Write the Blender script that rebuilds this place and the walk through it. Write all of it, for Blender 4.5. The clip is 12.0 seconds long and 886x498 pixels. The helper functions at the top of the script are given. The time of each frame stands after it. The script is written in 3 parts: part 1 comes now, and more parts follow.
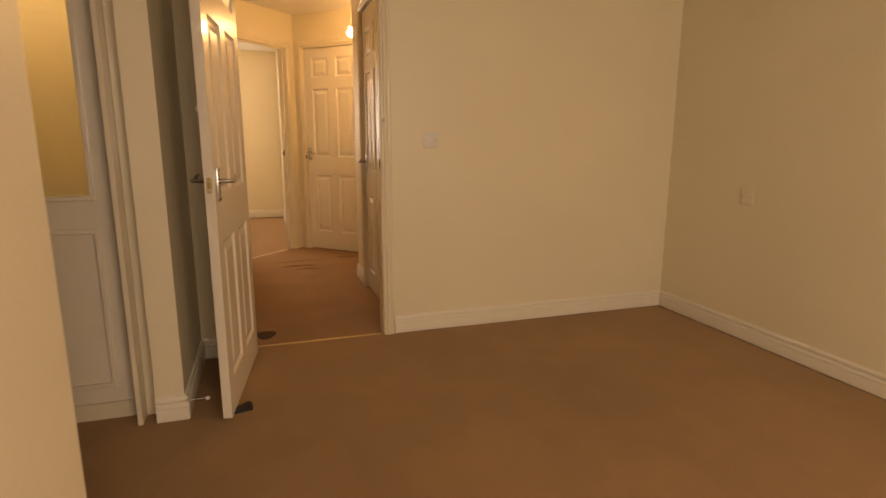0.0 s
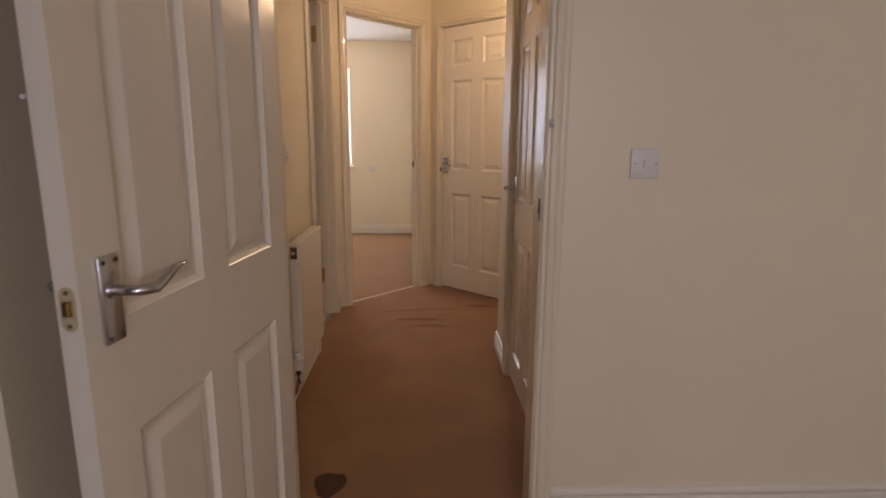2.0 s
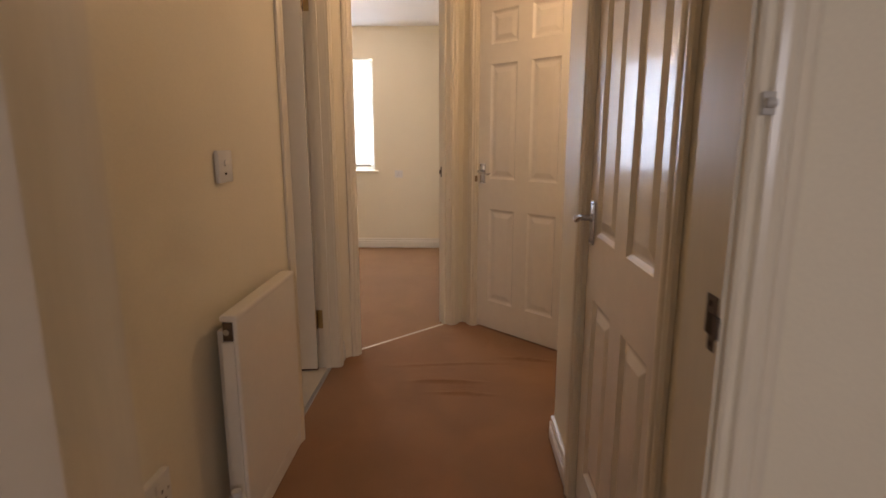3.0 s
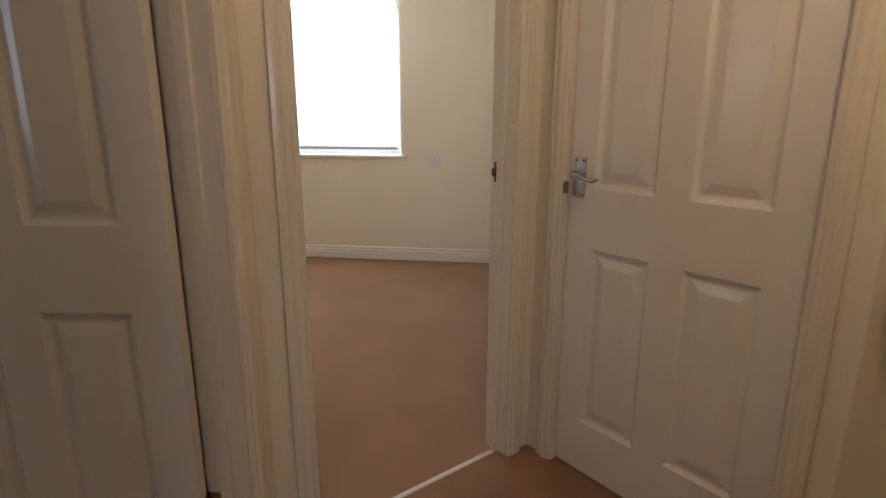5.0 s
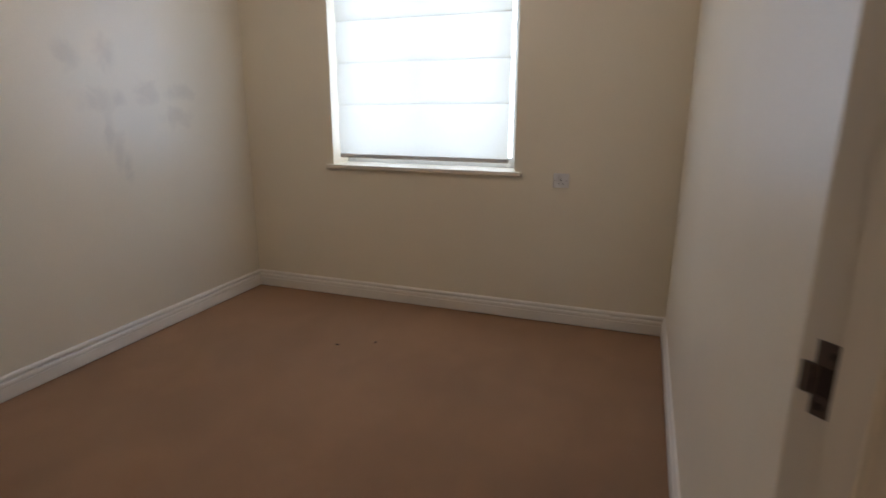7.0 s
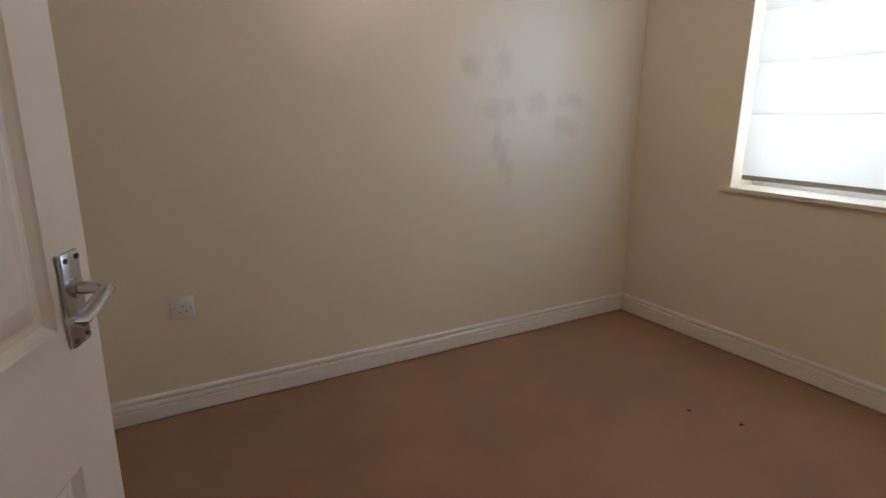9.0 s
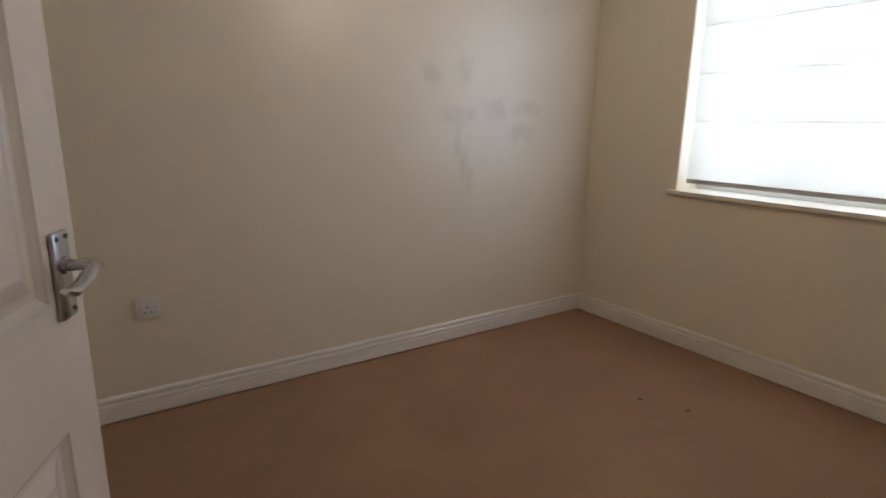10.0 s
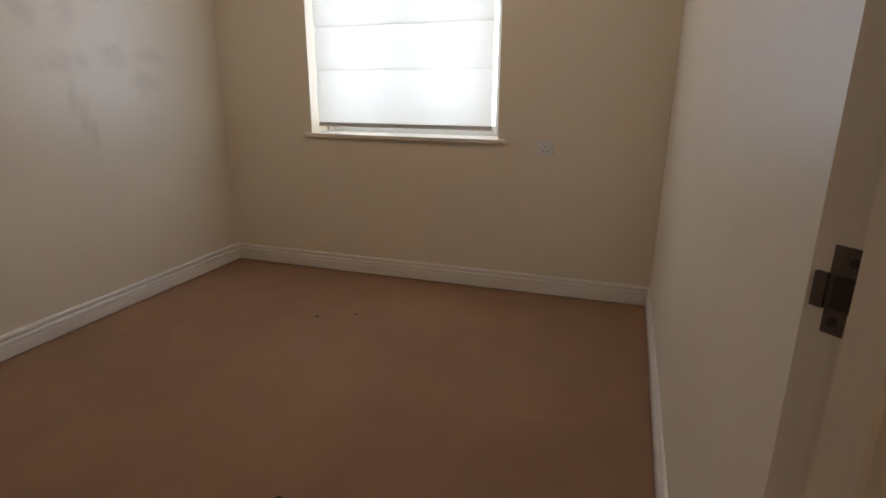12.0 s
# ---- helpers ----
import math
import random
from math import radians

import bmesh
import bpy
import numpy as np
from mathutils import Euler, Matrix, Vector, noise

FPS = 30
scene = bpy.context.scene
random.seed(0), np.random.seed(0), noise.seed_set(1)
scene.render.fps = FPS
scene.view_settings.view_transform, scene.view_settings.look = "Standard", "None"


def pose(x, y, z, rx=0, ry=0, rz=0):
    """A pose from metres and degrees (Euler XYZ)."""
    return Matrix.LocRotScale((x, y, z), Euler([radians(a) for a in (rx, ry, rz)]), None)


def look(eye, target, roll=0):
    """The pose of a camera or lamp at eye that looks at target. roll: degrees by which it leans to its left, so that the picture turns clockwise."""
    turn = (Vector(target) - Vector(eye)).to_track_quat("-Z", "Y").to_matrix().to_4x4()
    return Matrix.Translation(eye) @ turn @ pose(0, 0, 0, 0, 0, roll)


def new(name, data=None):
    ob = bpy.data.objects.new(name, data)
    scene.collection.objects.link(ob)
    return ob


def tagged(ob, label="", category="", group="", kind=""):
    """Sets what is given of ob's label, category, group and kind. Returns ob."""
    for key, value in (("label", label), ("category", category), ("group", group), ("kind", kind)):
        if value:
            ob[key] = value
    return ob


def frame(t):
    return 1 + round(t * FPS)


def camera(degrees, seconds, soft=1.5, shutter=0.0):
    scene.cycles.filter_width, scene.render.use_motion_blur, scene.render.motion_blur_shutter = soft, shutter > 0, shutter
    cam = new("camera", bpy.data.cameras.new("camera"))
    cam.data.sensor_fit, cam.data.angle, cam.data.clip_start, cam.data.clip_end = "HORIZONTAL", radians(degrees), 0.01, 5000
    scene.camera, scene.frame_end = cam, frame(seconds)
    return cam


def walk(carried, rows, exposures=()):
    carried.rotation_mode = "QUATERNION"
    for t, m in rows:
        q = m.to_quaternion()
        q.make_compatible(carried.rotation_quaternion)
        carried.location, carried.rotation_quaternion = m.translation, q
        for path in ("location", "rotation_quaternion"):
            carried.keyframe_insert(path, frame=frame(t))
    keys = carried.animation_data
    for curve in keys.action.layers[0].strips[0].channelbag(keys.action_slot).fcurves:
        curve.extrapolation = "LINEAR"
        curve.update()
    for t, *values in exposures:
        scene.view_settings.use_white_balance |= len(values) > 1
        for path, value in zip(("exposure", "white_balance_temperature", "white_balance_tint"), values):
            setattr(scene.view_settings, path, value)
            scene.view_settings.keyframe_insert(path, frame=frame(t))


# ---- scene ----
cam = camera(77.8, 12.0, soft=1.5, shutter=0.25)
PATH = [
    (0, (0.147, 0.326, 1.139), (0.749, 2.193, 0.749), 0.1),
    (0.5, (0.249, 0.583, 1.195), (0.891, 2.434, 0.794), 0.1),
    (1, (0.32, 0.999, 1.209), (0.833, 2.892, 0.816), 0.5),
    (1.5, (0.401, 1.382, 1.194), (0.729, 3.315, 0.804), 0.1),
    (2, (0.431, 1.84, 1.2), (0.502, 3.8, 0.808), 0.4),
    (2.5, (0.456, 2.299, 1.211), (0.425, 4.259, 0.816), 0.1),
    (3, (0.478, 2.804, 1.21), (0.413, 4.763, 0.815), 0.0),
    (4.8, (0.409, 4.387, 1.181), (0.211, 6.324, 0.724), 0.5),
    (5, (0.402, 4.516, 1.185), (0.163, 6.443, 0.707), 0.1),
    (5.5, (0.417, 4.911, 1.203), (0.133, 6.829, 0.71), -0.0),
    (6, (0.405, 5.307, 1.196), (0.056, 7.213, 0.699), 0.1),
    (6.5, (0.344, 5.591, 1.206), (-0.149, 7.464, 0.708), 0.4),
    (7, (0.199, 5.833, 1.214), (-0.457, 7.655, 0.712), 0.2),
    (7.5, (0.037, 5.959, 1.242), (-0.86, 7.669, 0.721), -0.0),
    (9.5, (0.094, 6.218, 1.221), (-1.646, 7.079, 0.74), 0.6),
    (10, (0.148, 6.15, 1.21), (-1.468, 7.237, 0.756), 0.9),
    (10.5, (0.192, 6.049, 1.194), (-1.092, 7.525, 0.778), 0.7),
    (11, (0.205, 5.941, 1.166), (-0.711, 7.668, 0.745), 0.5),
    (11.5, (0.205, 5.915, 1.163), (-0.492, 7.724, 0.672), 0.3),
    (12, (0.201, 5.886, 1.138), (-0.4, 7.707, 0.57), 0.3),
]
EXPOSURES = [
    (0, 0.58, 14500, 29), (0.5, 0.64, 9800, 27), (1.0, 0.54, 7850, 25), (1.5, 0.43, 6950, 26), (2.0, 0.34, 6700, 27.5), (3, 0.30, 6850, 26),
    (5, 0.08, 5900, 19.5), (5.5, -0.10, 5800, 18.5), (6.0, -0.28, 5750, 18.5), (6.5, -0.66, 5900, 20.5), (7.0, -0.78, 6000, 21.5), (7.5, -0.84, 6000, 20), (9.5, -0.70, 6300, 22), (10, -0.72, 6250, 22.5), (11, -0.98, 6250, 24), (12, -0.90, 6500, 24)]
walk(cam, [(t, look(eye, target, roll)) for t, eye, target, roll in PATH], EXPOSURES)

# ---- world and large lights ----
world = bpy.data.worlds.new("sky")
scene.world = world
world.use_nodes = True
sky = world.node_tree.nodes.new("ShaderNodeTexSky")
sky.sky_type, sky.sun_disc = "NISHITA", False
sky.sun_elevation, sky.sun_rotation = radians(38), radians(150)
world.node_tree.links.new(sky.outputs[0], world.node_tree.nodes["Background"].inputs[0])
world.node_tree.nodes["Background"].inputs[1].default_value = 0.1

sun = new("sun", bpy.data.lights.new("sun", "SUN"))
sun.data.energy, sun.data.angle, sun.data.color = 1.0, radians(12), (1.0, 0.95, 0.88)
sun.matrix_world = look((3, -6, 9), (0, 0, 0))


def window_light(name, eye, target, width, height, power, colour):
    """A lamp in a window's opening that stands in for the sky's light."""
    data = bpy.data.lights.new(name, "AREA")
    data.shape, data.size, data.size_y, data.energy, data.color = "RECTANGLE", width, height, power, colour
    ob = new(name, data)
    ob.matrix_world = look(eye, target)
    return ob


window_light("bedroom_sky_light", (-1.05, 9.13, 1.45), (-1.05, 7, 1.45), 1.1, 1.1, 35, (0.80, 0.94, 1.0))
# Extra lamp before the blind, standing in for daylight it lets through.
window_light("bedroom_fill_light", (-1.05, 8.872, 1.45), (-1.05, 7, 1.45), 1.12, 1.14, 10, (0.42, 0.66, 1.0))
# Added lamp at an unseen, made-up window; it lights the living room.
window_light("living_fill_light", (1.0, -1.33, 1.45), (1.0, 1.3, 0.1), 1.75, 1.28, 30, (0.84, 0.92, 1.0))
window_light("bathroom_window_light", (-2.56, 4.8, 1.45), (0, 4.8, 1.2), 0.68, 0.88, 2.5, (0.92, 0.95, 1.0))

CEILING = 2.36


# ---- materials ----
def material(name, colour, rough=0.5, metal=0.0, vary=0.06, scale=3.0, grain=60.0, bump=0.0, coat=0.0, stretch=None):
    """A surface whose colour wanders at two scales, with a fine relief."""
    m = bpy.data.materials.new(name)
    m.use_nodes = True
    nodes, links = m.node_tree.nodes, m.node_tree.links
    b = nodes["Principled BSDF"]
    b.inputs["Roughness"].default_value, b.inputs["Metallic"].default_value = rough, metal
    b.inputs["Coat Weight"].default_value = coat
    b.inputs["Coat Roughness"].default_value = 0.08
    place = nodes.new("ShaderNodeNewGeometry")
    spread = nodes.new("ShaderNodeMapping")
    links.new(place.outputs["Position"], spread.inputs[0])
    spread.inputs["Scale"].default_value = stretch or (1, 1, 1)
    wide, fine = nodes.new("ShaderNodeTexNoise"), nodes.new("ShaderNodeTexNoise")
    wide.inputs["Scale"].default_value, fine.inputs["Scale"].default_value = scale, grain
    wide.inputs["Detail"].default_value, fine.inputs["Detail"].default_value = 4, 3
    links.new(spread.outputs[0], wide.inputs["Vector"])
    links.new(spread.outputs[0], fine.inputs["Vector"])
    both = nodes.new("ShaderNodeMath")
    both.operation = "ADD"
    links.new(wide.outputs[0], both.inputs[0])
    links.new(fine.outputs[0], both.inputs[1])
    ramp = nodes.new("ShaderNodeMapRange")
    ramp.inputs["From Min"].default_value, ramp.inputs["From Max"].default_value = 0.6, 1.4
    ramp.inputs["To Min"].default_value, ramp.inputs["To Max"].default_value = 1 - vary, 1 + vary
    links.new(both.outputs[0], ramp.inputs[0])
    tint = nodes.new("ShaderNodeVectorMath")
    tint.operation = "SCALE"
    tint.name = "tint"
    tint.inputs[0].default_value = colour
    links.new(ramp.outputs[0], tint.inputs["Scale"])
    links.new(tint.outputs[0], b.inputs["Base Color"])
    if bump:
        relief = nodes.new("ShaderNodeBump")
        relief.inputs["Strength"].default_value, relief.inputs["Distance"].default_value = bump, 0.004
        links.new(fine.outputs[0], relief.inputs["Height"])
        links.new(relief.outputs[0], b.inputs["Normal"])
    return m


def glowing(name, colour, strength):
    m = bpy.data.materials.new(name)
    m.use_nodes = True
    b = m.node_tree.nodes["Principled BSDF"]
    b.inputs["Emission Color"].default_value = (*colour, 1)
    b.inputs["Emission Strength"].default_value = strength
    return m


def stained(m, spots, colour):
    """Lays irregular scuffs, each (y, z, half width, half height), over a wall's paint."""
    nodes, links = m.node_tree.nodes, m.node_tree.links
    b = nodes["Principled BSDF"]
    place, rough = nodes.new("ShaderNodeNewGeometry"), nodes.new("ShaderNodeTexNoise")
    rough.inputs["Scale"].default_value, rough.inputs["Detail"].default_value = 11, 6
    rough.inputs["Distortion"].default_value = 0.8
    links.new(place.outputs["Position"], rough.inputs["Vector"])
    total = None
    for y, z, wide, tall in spots:
        shift = nodes.new("ShaderNodeVectorMath")
        shift.operation = "SUBTRACT"
        shift.inputs[1].default_value = (0, y, z)
        links.new(place.outputs["Position"], shift.inputs[0])
        size = nodes.new("ShaderNodeVectorMath")
        size.operation = "MULTIPLY"
        size.inputs[1].default_value = (0, 1 / wide, 1 / tall)
        links.new(shift.outputs[0], size.inputs[0])
        far = nodes.new("ShaderNodeVectorMath")
        far.operation = "LENGTH"
        links.new(size.outputs[0], far.inputs[0])
        edge = nodes.new("ShaderNodeMath")
        edge.operation = "MULTIPLY_ADD"
        edge.inputs[1].default_value = 2.2
        links.new(rough.outputs[0], edge.inputs[0])
        links.new(far.outputs["Value"], edge.inputs[2])
        mask = nodes.new("ShaderNodeMapRange")
        mask.inputs["From Min"].default_value, mask.inputs["From Max"].default_value = 2.35, 1.45
        links.new(edge.outputs[0], mask.inputs[0])
        if total:
            most = nodes.new("ShaderNodeMath")
            most.operation = "MAXIMUM"
            links.new(total.outputs[0], most.inputs[0])
            links.new(mask.outputs[0], most.inputs[1])
            total = most
        else:
            total = mask
    soft = nodes.new("ShaderNodeMath")
    soft.operation = "MULTIPLY"
    soft.inputs[1].default_value = 0.24
    links.new(total.outputs[0], soft.inputs[0])
    mix = nodes.new("ShaderNodeMix")
    mix.data_type = "RGBA"
    links.new(soft.outputs[0], mix.inputs["Factor"])
    links.new(nodes["tint"].outputs[0], mix.inputs["A"])
    mix.inputs["B"].default_value = (*colour, 1)
    links.new(mix.outputs["Result"], b.inputs["Base Color"])
    dull = nodes.new("ShaderNodeMapRange")
    dull.inputs["To Min"].default_value, dull.inputs["To Max"].default_value = b.inputs["Roughness"].default_value, 0.40
    links.new(total.outputs[0], dull.inputs[0])
    links.new(dull.outputs[0], b.inputs["Roughness"])
    return m


CREAM = (0.790, 0.712, 0.555)
M_WALL = material("magnolia_emulsion", CREAM, 0.40, vary=0.045, scale=2.2, grain=180, bump=0.05)
M_WALL_SCUFFED = stained(
    material("scuffed_magnolia_emulsion", CREAM, 0.34, vary=0.045, scale=2.2, grain=180, bump=0.05),
    [(7.69, 1.44, 0.07, 0.06), (7.89, 1.46, 0.06, 0.075), (7.80, 1.24, 0.11, 0.06), (7.92, 1.25, 0.05, 0.05), (8.10, 1.275, 0.065, 0.07),
     (8.32, 1.28, 0.10, 0.045), (8.29, 1.15, 0.12, 0.055), (7.85, 1.09, 0.035, 0.10), (7.89, 1.00, 0.035, 0.10), (7.93, 0.91, 0.03, 0.08)],
    (0.42, 0.36, 0.29))
M_WALL_SCUFFED.node_tree.nodes["Principled BSDF"].inputs["Specular IOR Level"].default_value = 0.8
M_CEILING = material("white_ceiling", (0.83, 0.81, 0.77), 0.8, vary=0.03, grain=150, bump=0.08)
M_GLOSS = material("white_gloss_paint", (0.80, 0.738, 0.645), 0.26, vary=0.03, scale=5, grain=25, bump=0.03, coat=0.42)
M_TRIM = material("brushed_white_gloss", (0.77, 0.69, 0.55), 0.3, vary=0.04, scale=2, grain=16, bump=0.08, coat=0.3, stretch=(6, 6, 0.5))


def brushed_pile(m, amount):
    """Soft streaks and clouds where a carpet's pile leans one way or the other."""
    nodes, links = m.node_tree.nodes, m.node_tree.links
    place, spread = nodes.new("ShaderNodeNewGeometry"), nodes.new("ShaderNodeMapping")
    spread.inputs["Scale"].default_value = (2.4, 1.7, 1)
    spread.inputs["Rotation"].default_value = (0, 0, 0.5)
    links.new(place.outputs["Position"], spread.inputs[0])
    clouds = nodes.new("ShaderNodeTexNoise")
    clouds.inputs["Scale"].default_value, clouds.inputs["Detail"].default_value, clouds.inputs["Distortion"].default_value = 1.9, 8, 0.5
    links.new(spread.outputs[0], clouds.inputs["Vector"])
    lean = nodes.new("ShaderNodeMapRange")
    lean.inputs["From Min"].default_value, lean.inputs["From Max"].default_value = 0.38, 0.62
    lean.inputs["To Min"].default_value, lean.inputs["To Max"].default_value = 1 - amount, 1 + amount
    links.new(clouds.outputs[0], lean.inputs[0])
    scale = nodes.new("ShaderNodeVectorMath")
    scale.operation = "SCALE"
    links.new(nodes["tint"].outputs[0], scale.inputs[0])
    links.new(lean.outputs[0], scale.inputs["Scale"])
    links.new(scale.outputs[0], nodes["Principled BSDF"].inputs["Base Color"])
    nodes["Principled BSDF"].inputs["Sheen Weight"].default_value = 0.36
    nodes["Principled BSDF"].inputs["Sheen Roughness"].default_value = 0.55
    nodes["Principled BSDF"].inputs["Sheen Tint"].default_value = (1.0, 0.70, 0.44, 1)
    return m


M_CARPET = brushed_pile(material("beige_carpet", (0.288, 0.157, 0.079), 0.95, vary=0.20, scale=1.6, grain=230, bump=0.9), 0.06)
# Darker and redder than the carpet of the other rooms.
M_CARPET_HALL = brushed_pile(material("darker_hall_carpet", (0.262, 0.130, 0.062), 0.95, vary=0.22, scale=1.3, grain=230, bump=0.9), 0.09)
M_VINYL = material("pale_vinyl", (0.62, 0.55, 0.45), 0.4, vary=0.08, scale=6, grain=80)
M_CHROME = material("satin_chrome", (0.56, 0.56, 0.58), 0.27, 1.0, vary=0.05, scale=40, grain=300)
M_BRASS = material("aged_brass", (0.52, 0.38, 0.18), 0.35, 1.0, vary=0.2, scale=40, grain=200)
M_PALE_BRASS = material("pale_brass", (0.62, 0.52, 0.34), 0.42, 0.25, vary=0.15, scale=60, grain=220)
M_GOLD = material("gold_strip", (0.66, 0.50, 0.27), 0.38, 1.0, vary=0.3, scale=30, grain=200)
M_DARK = material("dark_recess", (0.035, 0.022, 0.015), 0.8, vary=0.2, grain=90)
M_STEEL = material("tarnished_steel", (0.13, 0.10, 0.08), 0.38, 1.0, vary=0.25, scale=60, grain=200)
M_PLASTIC = material("white_plastic", (0.72, 0.70, 0.67), 0.35, vary=0.02, grain=60)
M_GREY = material("grey_plastic", (0.50, 0.47, 0.43), 0.45, vary=0.04, grain=60)
M_ENAMEL = material("white_enamel", (0.77, 0.71, 0.62), 0.3, vary=0.03, scale=6, grain=40, coat=0.3)
M_UPVC = material("white_upvc", (0.82, 0.82, 0.82), 0.3, vary=0.02, grain=40)
M_RUBBER = material("black_rubber", (0.02, 0.017, 0.015), 0.7, vary=0.2, grain=100)
M_PATCH = material("dark_worn_carpet", (0.10, 0.05, 0.03), 0.95, vary=0.25, scale=20, grain=300, bump=0.8)
M_BULB = glowing("lit_bulb", (1.0, 0.735, 0.43), 262)
M_BULB_BEDROOM = glowing("lit_bedroom_bulb", (1.0, 0.82, 0.60), 375)
M_BULB_SIDE = glowing("added_side_room_bulb", (1.0, 0.77, 0.52), 150)
M_TAN = material("tan_stained_steel", (0.30, 0.20, 0.09), 0.5, 0.3, vary=0.2, scale=60, grain=200)
M_CREAM_PLASTIC = material("cream_plastic", (0.76, 0.69, 0.56), 0.35, vary=0.02, grain=60)
M_CHIPPED = material("bare_chipped_wood", (0.30, 0.19, 0.09), 0.7, vary=0.3, scale=60, grain=200, bump=0.3)
M_SLAB = material("grey_slab", (0.4, 0.38, 0.35), 0.8, vary=0.1)


def blind_cloth():
    m = bpy.data.materials.new("cream_blind_cloth")
    m.use_nodes = True
    nodes, links = m.node_tree.nodes, m.node_tree.links
    b = nodes["Principled BSDF"]
    place, weave = nodes.new("ShaderNodeNewGeometry"), nodes.new("ShaderNodeTexNoise")
    spread = nodes.new("ShaderNodeMapping")
    spread.inputs["Scale"].default_value = (160, 160, 500)
    links.new(place.outputs["Position"], spread.inputs[0])
    links.new(spread.outputs[0], weave.inputs["Vector"])
    weave.inputs["Scale"].default_value = 1
    tone = nodes.new("ShaderNodeMix")
    tone.data_type = "RGBA"
    links.new(weave.outputs[0], tone.inputs["Factor"])
    tone.inputs["A"].default_value, tone.inputs["B"].default_value = (0.74, 0.73, 0.66, 1), (0.84, 0.83, 0.76, 1)
    links.new(tone.outputs["Result"], b.inputs["Base Color"])
    b.inputs["Roughness"].default_value = 0.9
    through_cloth, mix = nodes.new("ShaderNodeBsdfTranslucent"), nodes.new("ShaderNodeMixShader")
    links.new(tone.outputs["Result"], through_cloth.inputs["Color"])
    mix.inputs[0].default_value = 0.55
    links.new(b.outputs[0], mix.inputs[1])
    links.new(through_cloth.outputs[0], mix.inputs[2])
    links.new(mix.outputs[0], nodes["Material Output"].inputs[0])
    return m


def clear_glass(name, colour, rough):
    m = bpy.data.materials.new(name)
    m.use_nodes = True
    b = m.node_tree.nodes["Principled BSDF"]
    b.inputs["Base Color"].default_value = (*colour, 1)
    b.inputs["Transmission Weight"].default_value, b.inputs["Roughness"].default_value, b.inputs["IOR"].default_value = 1, rough, 1.45
    return m


M_SKIRTING = material("satin_white_skirting", (0.82, 0.77, 0.68), 0.28, vary=0.03, scale=3, grain=20, bump=0.04, coat=0.3)
M_BLIND = blind_cloth()
M_GLASS = clear_glass("window_glass", (0.97, 0.98, 0.98), 0.0)
M_FROSTED = clear_glass("frosted_door_glass", (0.88, 0.92, 0.78), 0.5)


# ---- mesh helpers ----
def part(name, bm, mat, parent=None, label="", smooth=False):
    """Links a bmesh as one mesh object, under a thing or a part."""
    bmesh.ops.recalc_face_normals(bm, faces=bm.faces)
    data = bpy.data.meshes.new(name)
    bm.to_mesh(data)
    bm.free()
    data.materials.append(mat)
    if smooth:
        for polygon in data.polygons:
            polygon.use_smooth = True
        data.set_sharp_from_angle(angle=radians(40))
    ob = new(name, data)
    ob.parent = parent
    return tagged(ob, label)


def thing(name, m, label, category, group="", kind=""):
    ob = new(name)
    ob.empty_display_size = 0.05
    ob.matrix_world = m
    return tagged(ob, label, category, group, kind)


def box(bm, x0, x1, y0, y1, z0, z1, bevel=0.0):
    made = bmesh.ops.create_cube(bm, size=1)["verts"]
    for v in made:
        v.co = Vector((x0 + (v.co.x + 0.5) * (x1 - x0), y0 + (v.co.y + 0.5) * (y1 - y0), z0 + (v.co.z + 0.5) * (z1 - z0)))
    if bevel:
        edges = list({e for v in made for e in v.link_edges})
        bmesh.ops.bevel(bm, geom=edges, offset=bevel, segments=2, affect="EDGES", profile=0.5)
    return bm


def boxed(*size, bevel=0.0):
    return box(bmesh.new(), *size, bevel=bevel)


def disc(bm, radius, depth, m, segments=20, top=None):
    """A closed round solid along its own z, laid by m."""
    bmesh.ops.create_cone(bm, cap_ends=True, segments=segments, radius1=radius, radius2=radius if top is None else top, depth=depth, matrix=m)
    return bm


def tube(bm, points, radii, flat=None, segments=12):
    """A closed bar along points; flat: how far each ring is squashed in z."""
    rings = []
    for n, p in enumerate(points):
        ahead = Vector(points[min(n + 1, len(points) - 1)]) - Vector(points[max(n - 1, 0)])
        ahead.normalize()
        side = ahead.cross(Vector((0, 0, 1)))
        side = side.normalized() if side.length > 0.01 else Vector((1, 0, 0))
        up = side.cross(ahead)
        squash = flat[n] if flat else 1
        rings.append([bm.verts.new(Vector(p) + radii[n] * (math.cos(a) * side + squash * math.sin(a) * up))
                      for a in (2 * math.pi * k / segments for k in range(segments))])
    for a, b in zip(rings, rings[1:]):
        for k in range(segments):
            bm.faces.new((a[k], a[(k + 1) % segments], b[(k + 1) % segments], b[k]))
    bm.faces.new(rings[0])
    bm.faces.new(rings[-1])
    return bm


def prism(bm, outline, z0, z1):
    low, high = [bm.verts.new((x, y, z0)) for x, y in outline], [bm.verts.new((x, y, z1)) for x, y in outline]
    bm.faces.new(low)
    bm.faces.new(high)
    for n in range(len(outline)):
        k = (n + 1) % len(outline)
        bm.faces.new((low[n], low[k], high[k], high[n]))
    return bm


# ---- structure ----
def wall(name, outline, label, mat=None, z0=0.0, z1=CEILING):
    return tagged(part(name, prism(bmesh.new(), outline, z0, z1), mat or M_WALL), label, "wall", "", "structure")


